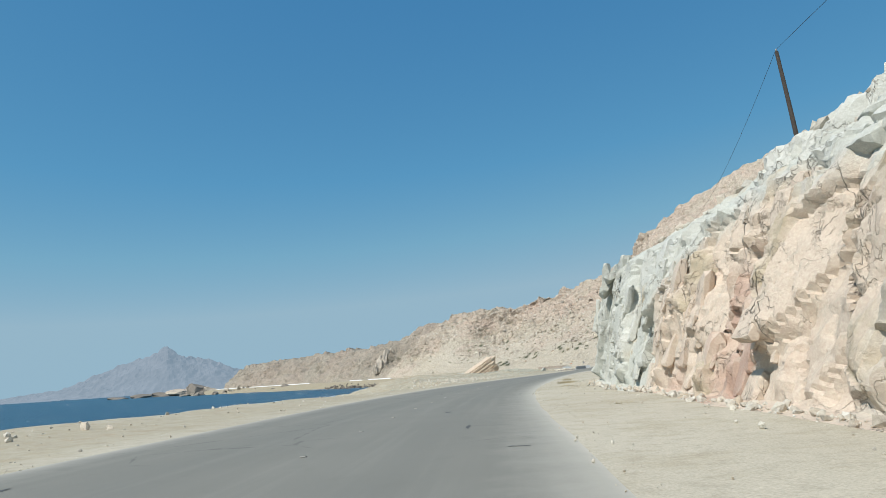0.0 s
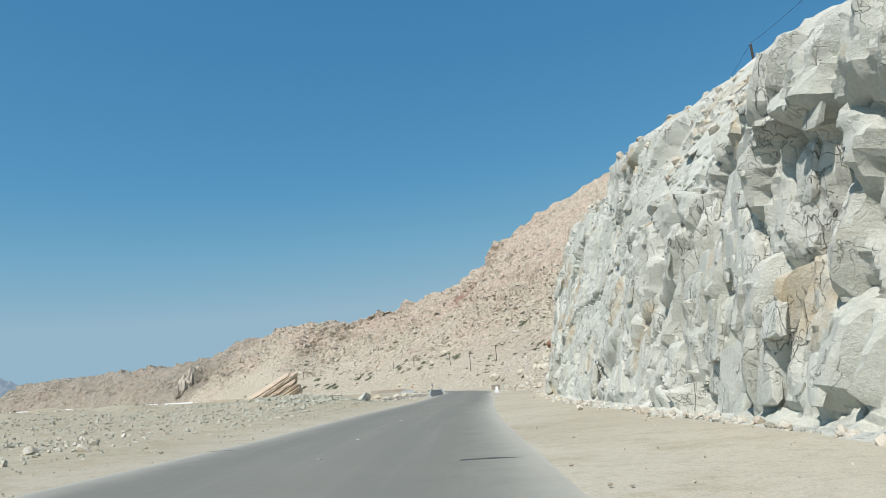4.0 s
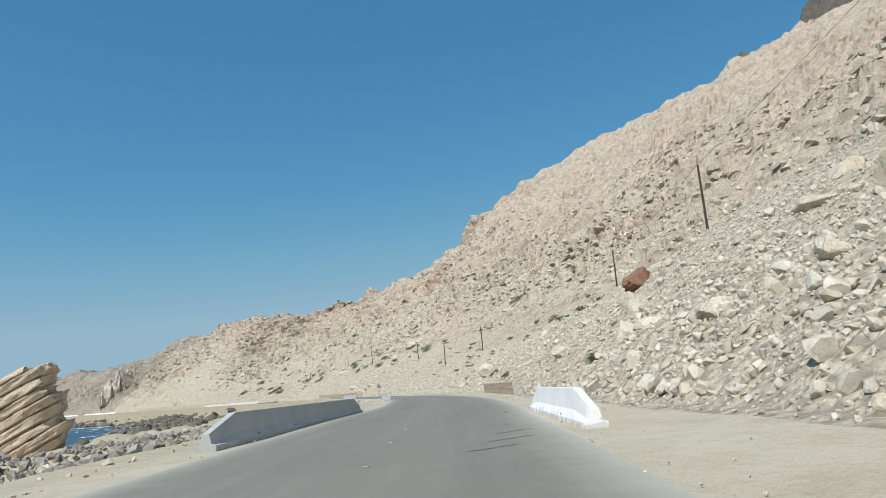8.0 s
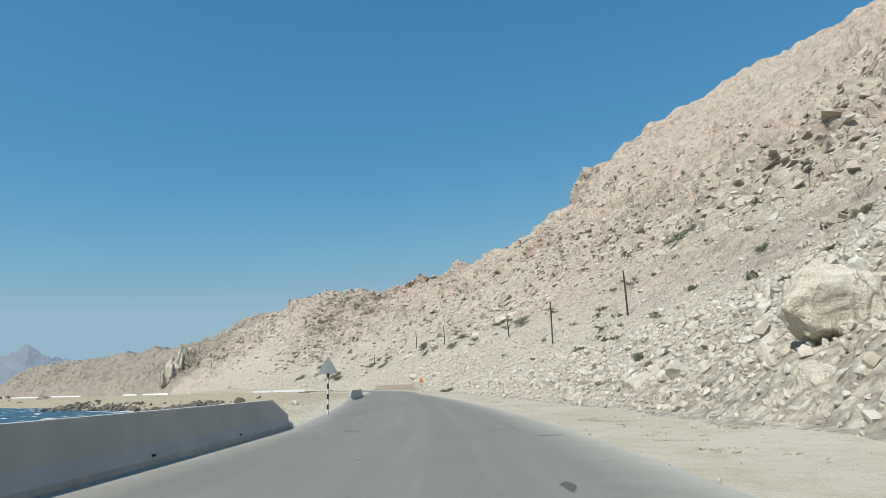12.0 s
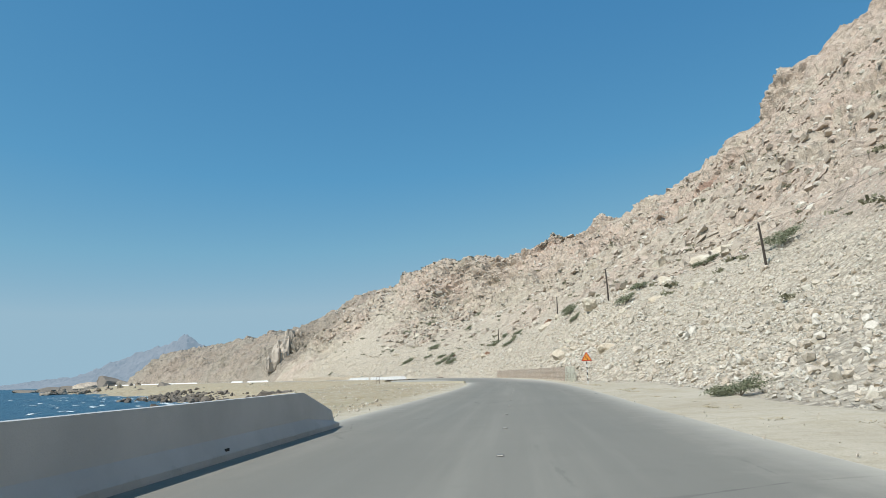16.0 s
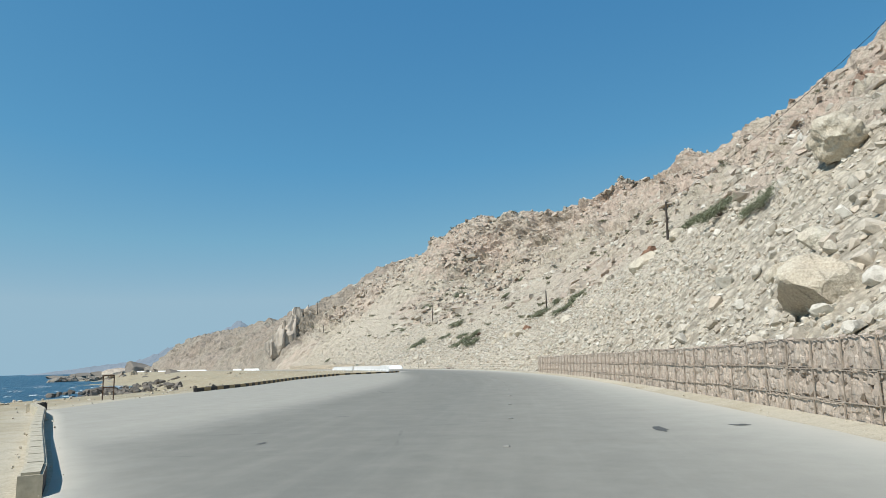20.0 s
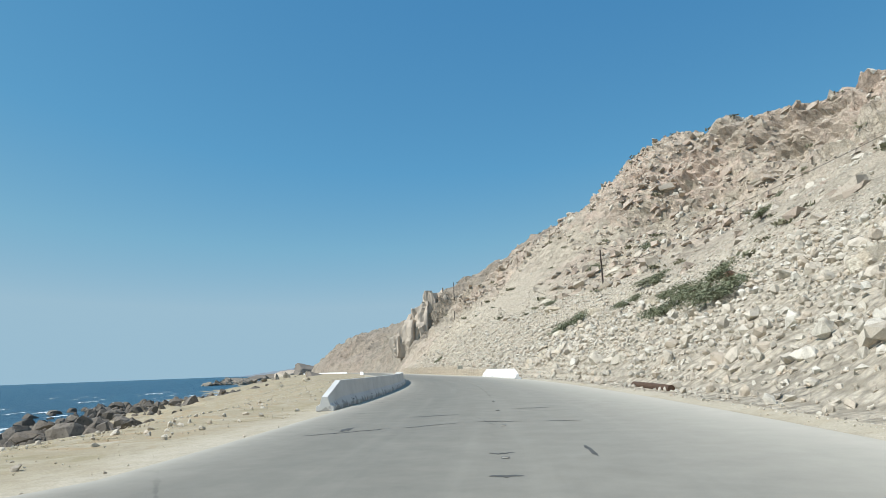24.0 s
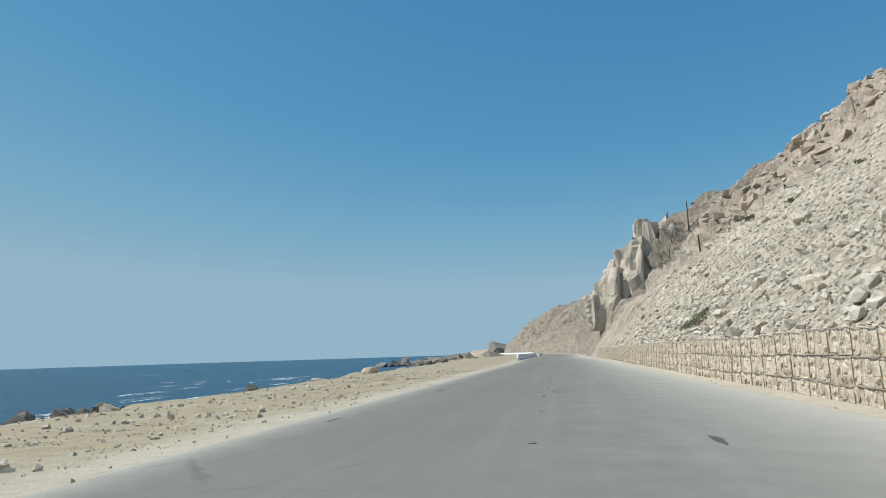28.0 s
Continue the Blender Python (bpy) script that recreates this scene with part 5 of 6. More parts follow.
# ---- stone-filled wire baskets ----
M_GABION = stone_material("basket_stone", (0.54, 0.48, 0.41), (0.46, 0.39, 0.33), (0.28, 0.24, 0.20), (0.60, 0.54, 0.47))
M_GABION_DARK = stone_material("brown_basket_stone", (0.43, 0.37, 0.315), (0.37, 0.31, 0.26), (0.20, 0.17, 0.14), (0.50, 0.44, 0.38))
M_GABION_PALE = stone_material("pale_basket_stone", (0.62, 0.56, 0.46), (0.56, 0.485, 0.39), (0.36, 0.31, 0.25), (0.70, 0.645, 0.55))
M_MESH = plain_material("rusty_wire", (0.42, 0.36, 0.29), 0.8, 0.05)
BW, BH, BD = 1.25, 0.58, 0.8


def basket_stones(seed):
    """Packed stones behind one basket's face; x along the wall, y to the road."""
    rng = np.random.default_rng(seed)
    out = []
    x = -BW / 2
    while x < BW / 2 - 0.03:
        w = min(rng.uniform(0.09, 0.24), BW / 2 - x)
        z = 0.02
        while z < BH - 0.05:
            h = min(rng.uniform(0.14, 0.42), BH - z)
            v, f = SMALL[rng.integers(0, 7)]
            m = turns(rng, 1, 0.12)[0]
            v = np.clip(v @ m.T, -0.62, 0.62) / 0.62 * (w * 0.74, 0.09, h * 0.74) + (x + w / 2 + rng.uniform(-0.02, 0.02), -0.10 + rng.uniform(-0.025, 0.02), z + h / 2)
            out.append((v, f))
            z += h
        x += w
    return out


def joined(stones):
    vs, fs, base = [], [], 0
    for v, f in stones:
        vs.append(v)
        fs.append(f + base)
        base += len(v)
    return np.concatenate(vs), np.concatenate(fs)


def wire_mesh():
    bm = bmesh.new()
    for x in (-BW / 2, BW / 2):
        box(bm, (x, 0.0, BH / 2), (0.012, 0.02, BH))
    for z in (0.0, BH):
        box(bm, (0, 0.0, z), (BW, 0.03, 0.014))
    for k in range(1, 5):
        box(bm, (-BW / 2 + k * BW / 5, 0.02, BH / 2), (0.004, 0.004, BH))
    for k in range(1, 3):
        box(bm, (0, 0.02, k * BH / 3), (BW, 0.004, 0.004))
    me = bpy.data.meshes.new("wire_frame")
    bm.to_mesh(me)
    bm.free()
    me.materials.append(M_MESH)
    return me


WIRE = wire_mesh()


def basket_meshes(mat, seed):
    out = []
    for k in range(6):
        v, f = joined(basket_stones(seed + k))
        core_v, core_f = np.array([(x, y, z) for x in (-BW / 2, BW / 2) for y in (-BD, -0.05) for z in (0.0, BH)]), np.array(
            [(0, 1, 3), (0, 3, 2), (4, 6, 7), (4, 7, 5), (0, 4, 5), (0, 5, 1), (2, 3, 7), (2, 7, 6), (1, 5, 7), (1, 7, 3), (0, 2, 6), (0, 6, 4)])
        me = mesh_from("basket", np.concatenate([v, core_v]), np.concatenate([f, core_f + len(v)]), False)
        me.materials.append(mat)
        out.append(me)
    return out


def gabion_wall(s0, s1, u0, u1, mat, seed, label, tiers, single=(), late=1):
    """A wall of baskets along the right of the road."""
    thing = new("gabion_wall")
    x, y = at(s0, u0)
    thing.location = (float(x), float(y), 0)
    meshes, ends = basket_meshes(mat, seed), basket_meshes(M_END, seed + 40)
    n = int((s1 - s0) / BW)
    capped = set()
    rng = np.random.default_rng(seed)
    for i in range(n):
        s = s0 + (i + 0.5) * BW
        u = u0 + (u1 - u0) * i / n
        px, py = at(s, u)
        face = heading(s) + math.pi / 2
        for j in range(tiers):
            if j == tiers - 1 and i < late:
                continue
            m = Matrix.Translation((float(px) - thing.location.x, float(py) - thing.location.y, j * BH - (0.2 if tiers > 2 else 0.0) + 0.02 * rng.uniform(-1, 1) + 0.03 * math.sin(i * 0.6 + j))) @ Matrix.Rotation(face, 4, "Z") @ Matrix.Translation((0, -0.03 * j - 0.025 * rng.uniform(0, 1), 0))
            if i in single and j == 1:
                basket = new("basket")
                for v, f in basket_stones(seed + i):
                    me = mesh_from("stone", v, f, False)
                    me.materials.append(mat)
                    st = new("stone", me)
                    st.parent = basket
            else:
                basket = new("basket", meshes[rng.integers(0, 6)])
            basket.parent, basket.matrix_basis = thing, m
            if j not in capped:
                capped.add(j)
                cap = new("basket_end", ends[rng.integers(0, 6)])
                cap.parent = thing
                cap.matrix_basis = m @ Matrix.Translation((-BW / 2 - 0.16, -BD / 2, 0)) @ Matrix.Rotation(math.pi / 2, 4, "Z") @ Matrix.Diagonal((BD / BW, 1, 1, 1))
            fr = new("wire_frame", WIRE)
            fr.parent = basket
    return tagged(thing, label, "gabion wall", "gabion walls")


M_END = stone_material("grey_green_basket_stone", (0.55, 0.55, 0.48), (0.52, 0.49, 0.41), (0.26, 0.26, 0.22), (0.66, 0.66, 0.59))
gabion_wall(236.4, 272.6, 7.0, 9.6, M_GABION_DARK, 500, "brown stone-filled wire basket wall below the talus", 2)
gabion_wall(416, 418.5, 6.2, 6.2, M_END, 650, "grey-green stone-filled baskets ending the wall", 3)
gabion_wall(418.5, 497, 6.2, 6.0, M_GABION, 600, "grey-brown stone-filled wire basket wall along the bend", 3, (12, 13, 14, 15, 16, 17, 18, 19), 0)
gabion_wall(612, 738, 6.4, 6.5, M_GABION_PALE, 700, "pale stone-filled wire basket wall along the road", 3, (), 18)


# ---- road furniture ----
M_BLACK = plain_material("black_paint", (0.02, 0.02, 0.022), 0.6)
M_PAINT = plain_material("white_paint", (0.75, 0.75, 0.72), 0.6)
M_YELLOW = plain_material("faded_yellow_paint", (0.34, 0.265, 0.15), 0.85)
M_KERB = plain_material("bare_kerb_concrete", (0.50, 0.45, 0.345), 0.9)
M_ORANGE = plain_material("orange_sign_face", (0.85, 0.33, 0.06), 0.5)
M_RED = plain_material("red_sign_border", (0.55, 0.05, 0.03), 0.5)
M_STEEL = plain_material("grey_sign_back", (0.42, 0.43, 0.43), 0.45, 0.6)
M_STUD = plain_material("worn_stud_metal", (0.22, 0.215, 0.20), 0.55, 0.3)
M_REFLECT = plain_material("stud_lens", (0.50, 0.48, 0.42), 0.25)
M_TAR = plain_material("dark_tar", (0.11, 0.11, 0.102), 0.7)
M_RUST = plain_material("rusty_steel", (0.12, 0.075, 0.05), 0.8, 0.2)


def warning_sign(s, u, height, to_camera, side):
    """A triangular warning sign on a striped post."""
    thing = new("warning_sign")
    x, y = at(s, u)
    thing.location = (float(x), float(y), 0.0)
    thing.rotation_euler = (0, 0, heading(s) + (0 if to_camera else math.pi))
    n = int(height / 0.24)
    for k in range(n):
        part("post_band", tube(bmesh.new(), [(0, 0, k * 0.24 - 0.05 * (k == 0)), (0, 0, k * 0.24 + 0.24)], [0.045, 0.045], 10), M_BLACK if k % 2 else M_PAINT, thing)

    def tri(size, yy, thick):
        bm = bmesh.new()
        zc = height + 0.18
        pts = [(math.cos(radians(a)) * size, math.sin(radians(a)) * size + zc) for a in (90, 210, 330)]
        loop = []
        for k in range(3):
            a, b, c = Vector(pts[k - 1]), Vector(pts[k]), Vector(pts[(k + 1) % 3])
            loop += [b.lerp(a, 0.06), b.lerp((a + c) / 2, 0.03), b.lerp(c, 0.06)]
        front = [bm.verts.new((p.x, yy, p.y)) for p in loop]
        back = [bm.verts.new((p.x, yy + thick, p.y)) for p in loop]
        bm.faces.new(front)
        bm.faces.new(back[::-1])
        for k in range(len(loop)):
            bm.faces.new((front[k], back[k], back[(k + 1) % len(loop)], front[(k + 1) % len(loop)]))
        bmesh.ops.recalc_face_normals(bm, faces=bm.faces)
        return bm

    part("plate", tri(0.56, -0.075, 0.02), M_STEEL, thing, "grey metal sign plate")
    part("border", tri(0.55, -0.08, 0.004), M_RED, thing, "red triangular border")
    part("panel", tri(0.42, -0.086, 0.005), M_ORANGE, thing, "orange triangular panel")
    bm = bmesh.new()
    zc = height + 0.12
    for (x0, z0), (x1, z1) in (((0.06, -0.14), (0.06, 0.0)), ((0.06, 0.0), (-0.06, 0.07)), ((-0.06, 0.07), (-0.06, 0.2))):
        d = Vector((x1 - x0, 0, z1 - z0))
        box(bm, ((x0 + x1) / 2, -0.09, zc + (z0 + z1) / 2), (0.05, 0.006, d.length + 0.04), Matrix.Rotation(math.atan2(d.x, d.z), 4, "Y"))
    part("bend_arrow", bm, M_BLACK, thing, "black winding bend arrow")
    return tagged(thing, "orange triangular bend warning sign on striped post", "traffic sign", "warning signs")


warning_sign(405.2, 6.75, 2.05, True, 1)
tagged(warning_sign(296.5, -3.45, 2.0, False, -1), "back of a triangular sign on black and white post")


def studs():
    body = bmesh.new()
    box(body, (0, 0, 0.012), (0.12, 0.10, 0.024))
    for v in body.verts:
        if v.co.z > 0.01:
            v.co.x *= 0.8
            v.co.y *= 0.55
    first = part("road_stud", body, M_STUD)
    lens = bmesh.new()
    box(lens, (0, -0.044, 0.013), (0.085, 0.012, 0.014), Matrix.Rotation(radians(-25), 4, "X"))
    part("reflector", lens, M_REFLECT, first, "pale worn reflector")
    tagged(first, "small worn metal road stud on the centre line", "road stud", "centre line studs")
    rng = np.random.default_rng(3)
    for k, s in enumerate(np.arange(2, 720, 4.9)):
        x, y = at(s, rng.uniform(-0.03, 0.03))
        m = pose(float(x), float(y), 0.002, 0, 0, math.degrees(heading(float(s))))
        if k == 0:
            first.matrix_basis = m
        else:
            copy_thing(first, m)


studs()


def road_marks():
    """Tar patches, oil spots and small scars on the asphalt, each a thin film."""
    rng = np.random.default_rng(21)
    vs, fs, base = [], [], 0
    for _ in range(70):
        s, off = rng.uniform(-10, 690), rng.uniform(-0.95, 0.95)
        mid, half = (row(LEFT_EDGE, s) + row(RIGHT_EDGE, s)) / 2, (row(RIGHT_EDGE, s) - row(LEFT_EDGE, s)) / 2
        u = float(np.clip(mid + off * half, -4.2, 4.2))
        ln, wd = rng.uniform(0.15, 0.6), rng.uniform(0.04, 0.12)
        if rng.uniform() < 0.5:
            ln, wd = wd, ln
        k = 14
        a = np.linspace(0, 2 * math.pi, k, endpoint=False)
        r = 1 + 0.45 * rng.normal(size=k) * 0.6
        ss, uu = s + np.sin(a) * r * ln, u + np.cos(a) * r * wd
        x, y = at(ss, uu)
        cx, cy = at(s, u)
        vs.append(np.concatenate([np.stack([x, y, 0 * x + 0.004], 1), [(float(cx), float(cy), 0.005)]]))
        fs.append(np.array([(base + i, base + (i + 1) % k, base + k) for i in range(k)])[:, ::-1])
        base += k + 1
    for s0, u0, s1, u1 in ((540.1, -4.0, 541.2, -2.3), (541.2, -2.1, 542.2, -0.9), (542.4, -0.6, 542.0, 0.6), (541.9, 0.9, 541.8, 1.8), (544.4, -2.4, 544.8, -1.0), (546.5, 0.4, 546.6, 1.6),
                           (143.9, 2.1, 143.3, 3.1), (193.4, 2.4, 194.6, 3.6), (191.4, 2.2, 192.4, 3.4), (189.5, 1.7, 190.4, 2.8), (196.2, 2.9, 197, 3.2), (11.7, 3.55, 11.6, 3.95), (33.8, -1.4, 33.9, -0.8),
                           (379.4, -2.2, 379.3, -1.7), (387.5, -1.6, 387.6, -1.2), (32.2, 2.6, 32.0, 3.2), (615, 0.2, 615.1, 0.8), (590.2, -1.0, 590.1, -0.7), (236, -3.2, 236.2, -2.8), (536.6, -0.25, 536.6, 0.15), (534.6, -0.2, 534.6, 0.2)):
        t = np.linspace(0, 1, 9)
        w = 0.055 * np.sqrt(np.clip(1 - (2 * t - 1) ** 2, 0, 1)) * rng.uniform(0.6, 1.3, 9) + 0.004
        ss, uu = s0 + (s1 - s0) * t + rng.normal(0, 0.035, 9), u0 + (u1 - u0) * t
        xa, ya = at(ss - w, uu)
        xb, yb = at(ss + w, uu)
        vs.append(np.concatenate([np.stack([xa, ya, 0 * xa + 0.0045], 1), np.stack([xb, yb, 0 * xb + 0.0045], 1)]))
        for i in range(8):
            fs.append(np.array([(base + i, base + i + 1, base + 10 + i), (base + i, base + 10 + i, base + 9 + i)])[:, ::-1])
        base += 18
    ob = new("tar_patches", mesh_from("tar_patches", np.concatenate(vs), np.concatenate(fs), True))
    ob.data.materials.append(M_TAR)
    tagged(ob, "dark tar patches and oil spots on the asphalt", "road marks", kind="stuff")
    # a curved skid mark
    bm = bmesh.new()
    t = np.linspace(0, 1, 24)
    knots = np.array([(513.2, -4.6), (514.4, -3.5), (514.9, -2.6), (514.2, -2.1), (512.2, -1.7), (510.7, -1.4), (509.3, -1.28), (508.4, -1.3), (507.4, -1.42)])
    ss, uu = np.interp(t, np.linspace(0, 1, 9), knots[:, 0]), np.interp(t, np.linspace(0, 1, 9), knots[:, 1])
    way = np.stack([np.gradient(ss), np.gradient(uu)], 1)
    way /= np.linalg.norm(way, axis=1, keepdims=True)
    for off in (0.0,):
        prev = None
        for sk, uk, (ws, wu), hw in zip(ss, uu, way, 0.02 + 0.09 * np.clip((t - 0.25) * 4, 0, 1) * (1 - 0.85 * t)):
            xa, ya = at(sk - wu * (off - hw), uk + ws * (off - hw))
            xb, yb = at(sk - wu * (off + hw), uk + ws * (off + hw))
            now = (bm.verts.new((float(xa), float(ya), 0.006)), bm.verts.new((float(xb), float(yb), 0.006)))
            if prev:
                bm.faces.new((prev[0], prev[1], now[1], now[0]))
            prev = now
    bmesh.ops.recalc_face_normals(bm, faces=bm.faces)
    tagged(part("skid_mark", bm, M_TAR), "black curved tyre skid mark on the asphalt", "skid mark")


road_marks()


def kerb():
    """Black and yellow kerb stones round the lay-by."""
    line = [(434.6, -5.05), (435.4, -5.6), (441, -9.8), (447.8, -14.65), (451, -17.25), (458, -18.35), (476, -18.1), (498, -18.9), (512, -17.6), (521, -15.8), (528, -8.5), (534, -6.0)]
    pts = np.array([np.array(at(s, u)).ravel() for s, u in line], float)
    d = np.r_[0, np.cumsum(np.linalg.norm(np.diff(pts, axis=0), axis=1))]
    thing = new("kerb")
    thing.location = (pts[0][0], pts[0][1], 0)
    tagged(thing, "low black and yellow painted kerb round the lay-by", "kerb")
    n = int(d[-1] / 1.0)
    meshes = []
    for mat in (M_BLACK, M_YELLOW, M_KERB):
        bm = bmesh.new()
        box(bm, (0, 0, 0.07), (0.24, 0.996, 0.32))
        bmesh.ops.bevel(bm, geom=[e for e in bm.edges if e.verts[0].co.z > 0.1 and e.verts[1].co.z > 0.1], offset=0.03, segments=2, affect="EDGES")
        me = bpy.data.meshes.new("kerb_stone")
        bm.to_mesh(me)
        bm.free()
        me.materials.append(mat)
        if mat is M_KERB:
            # face towards the tarmac made black: worn paint and the face's shade together
            me.materials.append(M_BLACK)
            for f in me.polygons:
                f.material_index = int(f.normal.x > 0.8)
        meshes.append(me)
    for k in range(n):
        if 21 <= k < 36:
            continue
        x, y = np.interp(k + 0.5, d, pts[:, 0]), np.interp(k + 0.5, d, pts[:, 1])
        x1, y1 = np.interp(k + 0.9, d, pts[:, 0]), np.interp(k + 0.9, d, pts[:, 1])
        st = new("kerb_stone", meshes[2 if k < 21 else k % 2])
        st.parent = thing
        st.matrix_basis = Matrix.Translation((x - pts[0][0], y - pts[0][1], 0.0 if k < 21 else -0.05)) @ Matrix.Rotation(math.atan2(-(x1 - x), y1 - y), 4, "Z")


kerb()


def small_frame():
    thing = new("steel_frame")
    p = ground_at(459.5, -19.4)[0]
    thing.location = p
    thing.rotation_euler = (0, 0, 0.5)
    for x in (-0.24, 0.24):
        part("post", tube(bmesh.new(), [(x, 0, -0.1), (x, 0, 1.2)], [0.028, 0.028], 8), M_RUST, thing)
    part("top_rail", tube(bmesh.new(), [(-0.24, 0, 1.18), (0.24, 0, 1.18)], [0.035, 0.035], 8), M_RUST, thing)
    part("mid_rail", tube(bmesh.new(), [(-0.24, 0, 0.6), (0.24, 0, 0.6)], [0.03, 0.03], 8), M_RUST, thing)
    tagged(thing, "small rusty steel frame standing near the shore", "steel frame")
    x, y = at(556, 6.9)
    ob = part("pipe", tube(bmesh.new(), [(0, -3.2, 0.14), (0, 0, 0.14), (0, 3.2, 0.14)], [0.14, 0.15, 0.14], 12), M_RUST)
    ob.location, ob.rotation_euler = (float(x), float(y), 0.0), (0, 0, heading(556) - 0.03)
    tagged(ob, "rusty steel pipe lying beside the road", "pipe")


small_frame()


# ---- plants ----
def leaf_material(name, a, b):
    n = Nodes(name, 0.8)
    return n.finish(n.mix(n.island, a, b))


M_FARLEAF = leaf_material("olive_scrub", (0.16, 0.16, 0.10), (0.25, 0.235, 0.155))
M_LEAF = leaf_material("grey_green_leaf", (0.13, 0.145, 0.085), (0.22, 0.235, 0.15))
M_DRY = leaf_material("dry_grass", (0.40, 0.33, 0.20), (0.50, 0.43, 0.29))
M_TWIG = plain_material("twig_bark", (0.20, 0.16, 0.12), 0.9)


def shrub(seed):
    """A low wind-pressed thorn bush: stems and a crown of many small leaves."""
    rng = np.random.default_rng(seed)
    thing = new("shrub")
    bm = bmesh.new()
    tips = []
    for _ in range(9):
        a, r = rng.uniform(0, 2 * math.pi), rng.uniform(0.5, 1.0)
        tip = (math.cos(a) * r, math.sin(a) * r * 0.8, rng.uniform(0.35, 0.7))
        tube(bm, [(0, 0, -0.15), (tip[0] * 0.4, tip[1] * 0.4, tip[2] * 0.6), tip], [0.035, 0.02, 0.008], 5)
        tips.append(tip)
    part("stems", bm, M_TWIG, thing)
    n = 2600
    lobe = np.array(tips)[rng.integers(0, len(tips), n)] * rng.uniform(0.45, 1.05, (n, 1))
    c = lobe + rng.normal(0, 1, (n, 3)) * (0.17, 0.17, 0.08)
    c[:, 2] = np.maximum(c[:, 2], 0.02)
    m = turns(rng, n)
    size = rng.uniform(0.02, 0.042, n)
    quad = np.array([(-1, -0.45, 0), (1, -0.45, 0), (1, 0.45, 0), (-1, 0.45, 0)])
    v = np.einsum("nij,vj->nvi", m * size[:, None, None], quad) + c[:, None, :]
    crown = new("crown", mesh_from("crown", v.reshape(-1, 3), np.arange(4 * n).reshape(n, 4), False))
    crown.data.materials.append(M_LEAF)
    crown.parent = thing
    return tagged(thing, "low grey-green thorny shrub pressed flat by wind", "shrub", "shrubs on the slope")


def shrubs():
    kinds = [shrub(900 + k) for k in range(4)]
    spots = [(615, 19.4, 5.2), (614.5, 31, 4.6), (602.5, 22, 3.2), (589.5, 20.5, 3.6), (580, 16.5, 3.8), (664, 56, 4.2), (607, 43, 3.6), (667.8, 44, 3.2), (647, 27, 2.4), (458.8, 26, 3.4), (493.5, 23.2, 3.6),
             (471, 17.6, 2.4), (627, 61.5, 4.8), (534, 21.9, 4.0), (457, 37, 4.4), (450, 21.3, 3.4), (482, 19.6, 3.6), (425, 34.2, 4.6), (577.5, 18.6, 4.8), (382.5, 55.3, 4.2), (334.8, 41.9, 1.9), (310.8, 35.7, 1.8),
             (302.8, 14.1, 1.0), (685, 10.5, 1.9), (568.8, 15.6, 4.4), (554.8, 25.7, 3.6), (558, 31, 2.6), (547.8, 30.8, 3.2), (398, 63, 3.0), (371.5, 8.8, 1.7), (222, 11, 1.1), (268, 12.5, 1.2), (276, 12.8, 1.5)]
    rng = np.random.default_rng(6)
    for k, (s, u, size) in enumerate(spots):
        p = hill_at(s, u)[0]
        along, across = hill_at(s + 3, u)[0] - hill_at(s - 3, u)[0], hill_at(s, u + 2.5)[0] - hill_at(s, u - 2.5)[0]
        up = Vector(np.cross(across, along)).normalized()
        lean = Vector((0, 0, 1)).rotation_difference(up if up.z > 0 else -up).to_matrix() @ Euler((0, 0, rng.uniform(0, 6))).to_matrix()
        m = Matrix.LocRotScale(p + np.array((0, 0, 0.04 * size)), lean.to_quaternion(), (size * 0.66, size * 0.66, 0.4 + size * 0.26))
        if k < 4:
            kinds[k].matrix_basis = m
        else:
            made = copy_thing(kinds[k % 4], m)
            made.matrix_basis = m
    # far bushes and dry clumps
    n = 800
    s = rng.uniform(230, 830, n)
    u = row(TOE, s) + 14 + rng.uniform(0, 1, n) ** 1.1 * 110
    c = hill_at(s, u)
    vs = []
    for p in c:
        w = rng.uniform(0.5, 1.6)
        k = 45
        q = rng.normal(0, 1, (k, 3)) * (0.42 * w, 0.42 * w, 0.11 * w) + (0, 0, 0.12 * w)
        m = turns(rng, k) * (rng.uniform(0.1, 0.24, k) * w)[:, None, None]
        vs.append(np.einsum("nij,vj->nvi", m, np.array([(-1, -0.5, 0), (1, -0.5, 0), (1, 0.5, 0), (-1, 0.5, 0)])) + (q + p)[:, None, :])
    v = np.concatenate(vs).reshape(-1, 3)
    ob = new("far_bushes", mesh_from("far_bushes", v, np.arange(len(v)).reshape(-1, 4), False))
    ob.data.materials.append(M_FARLEAF)
    tagged(ob, "small olive bushes dotted over the mountainside", "bushes", kind="stuff")


shrubs()


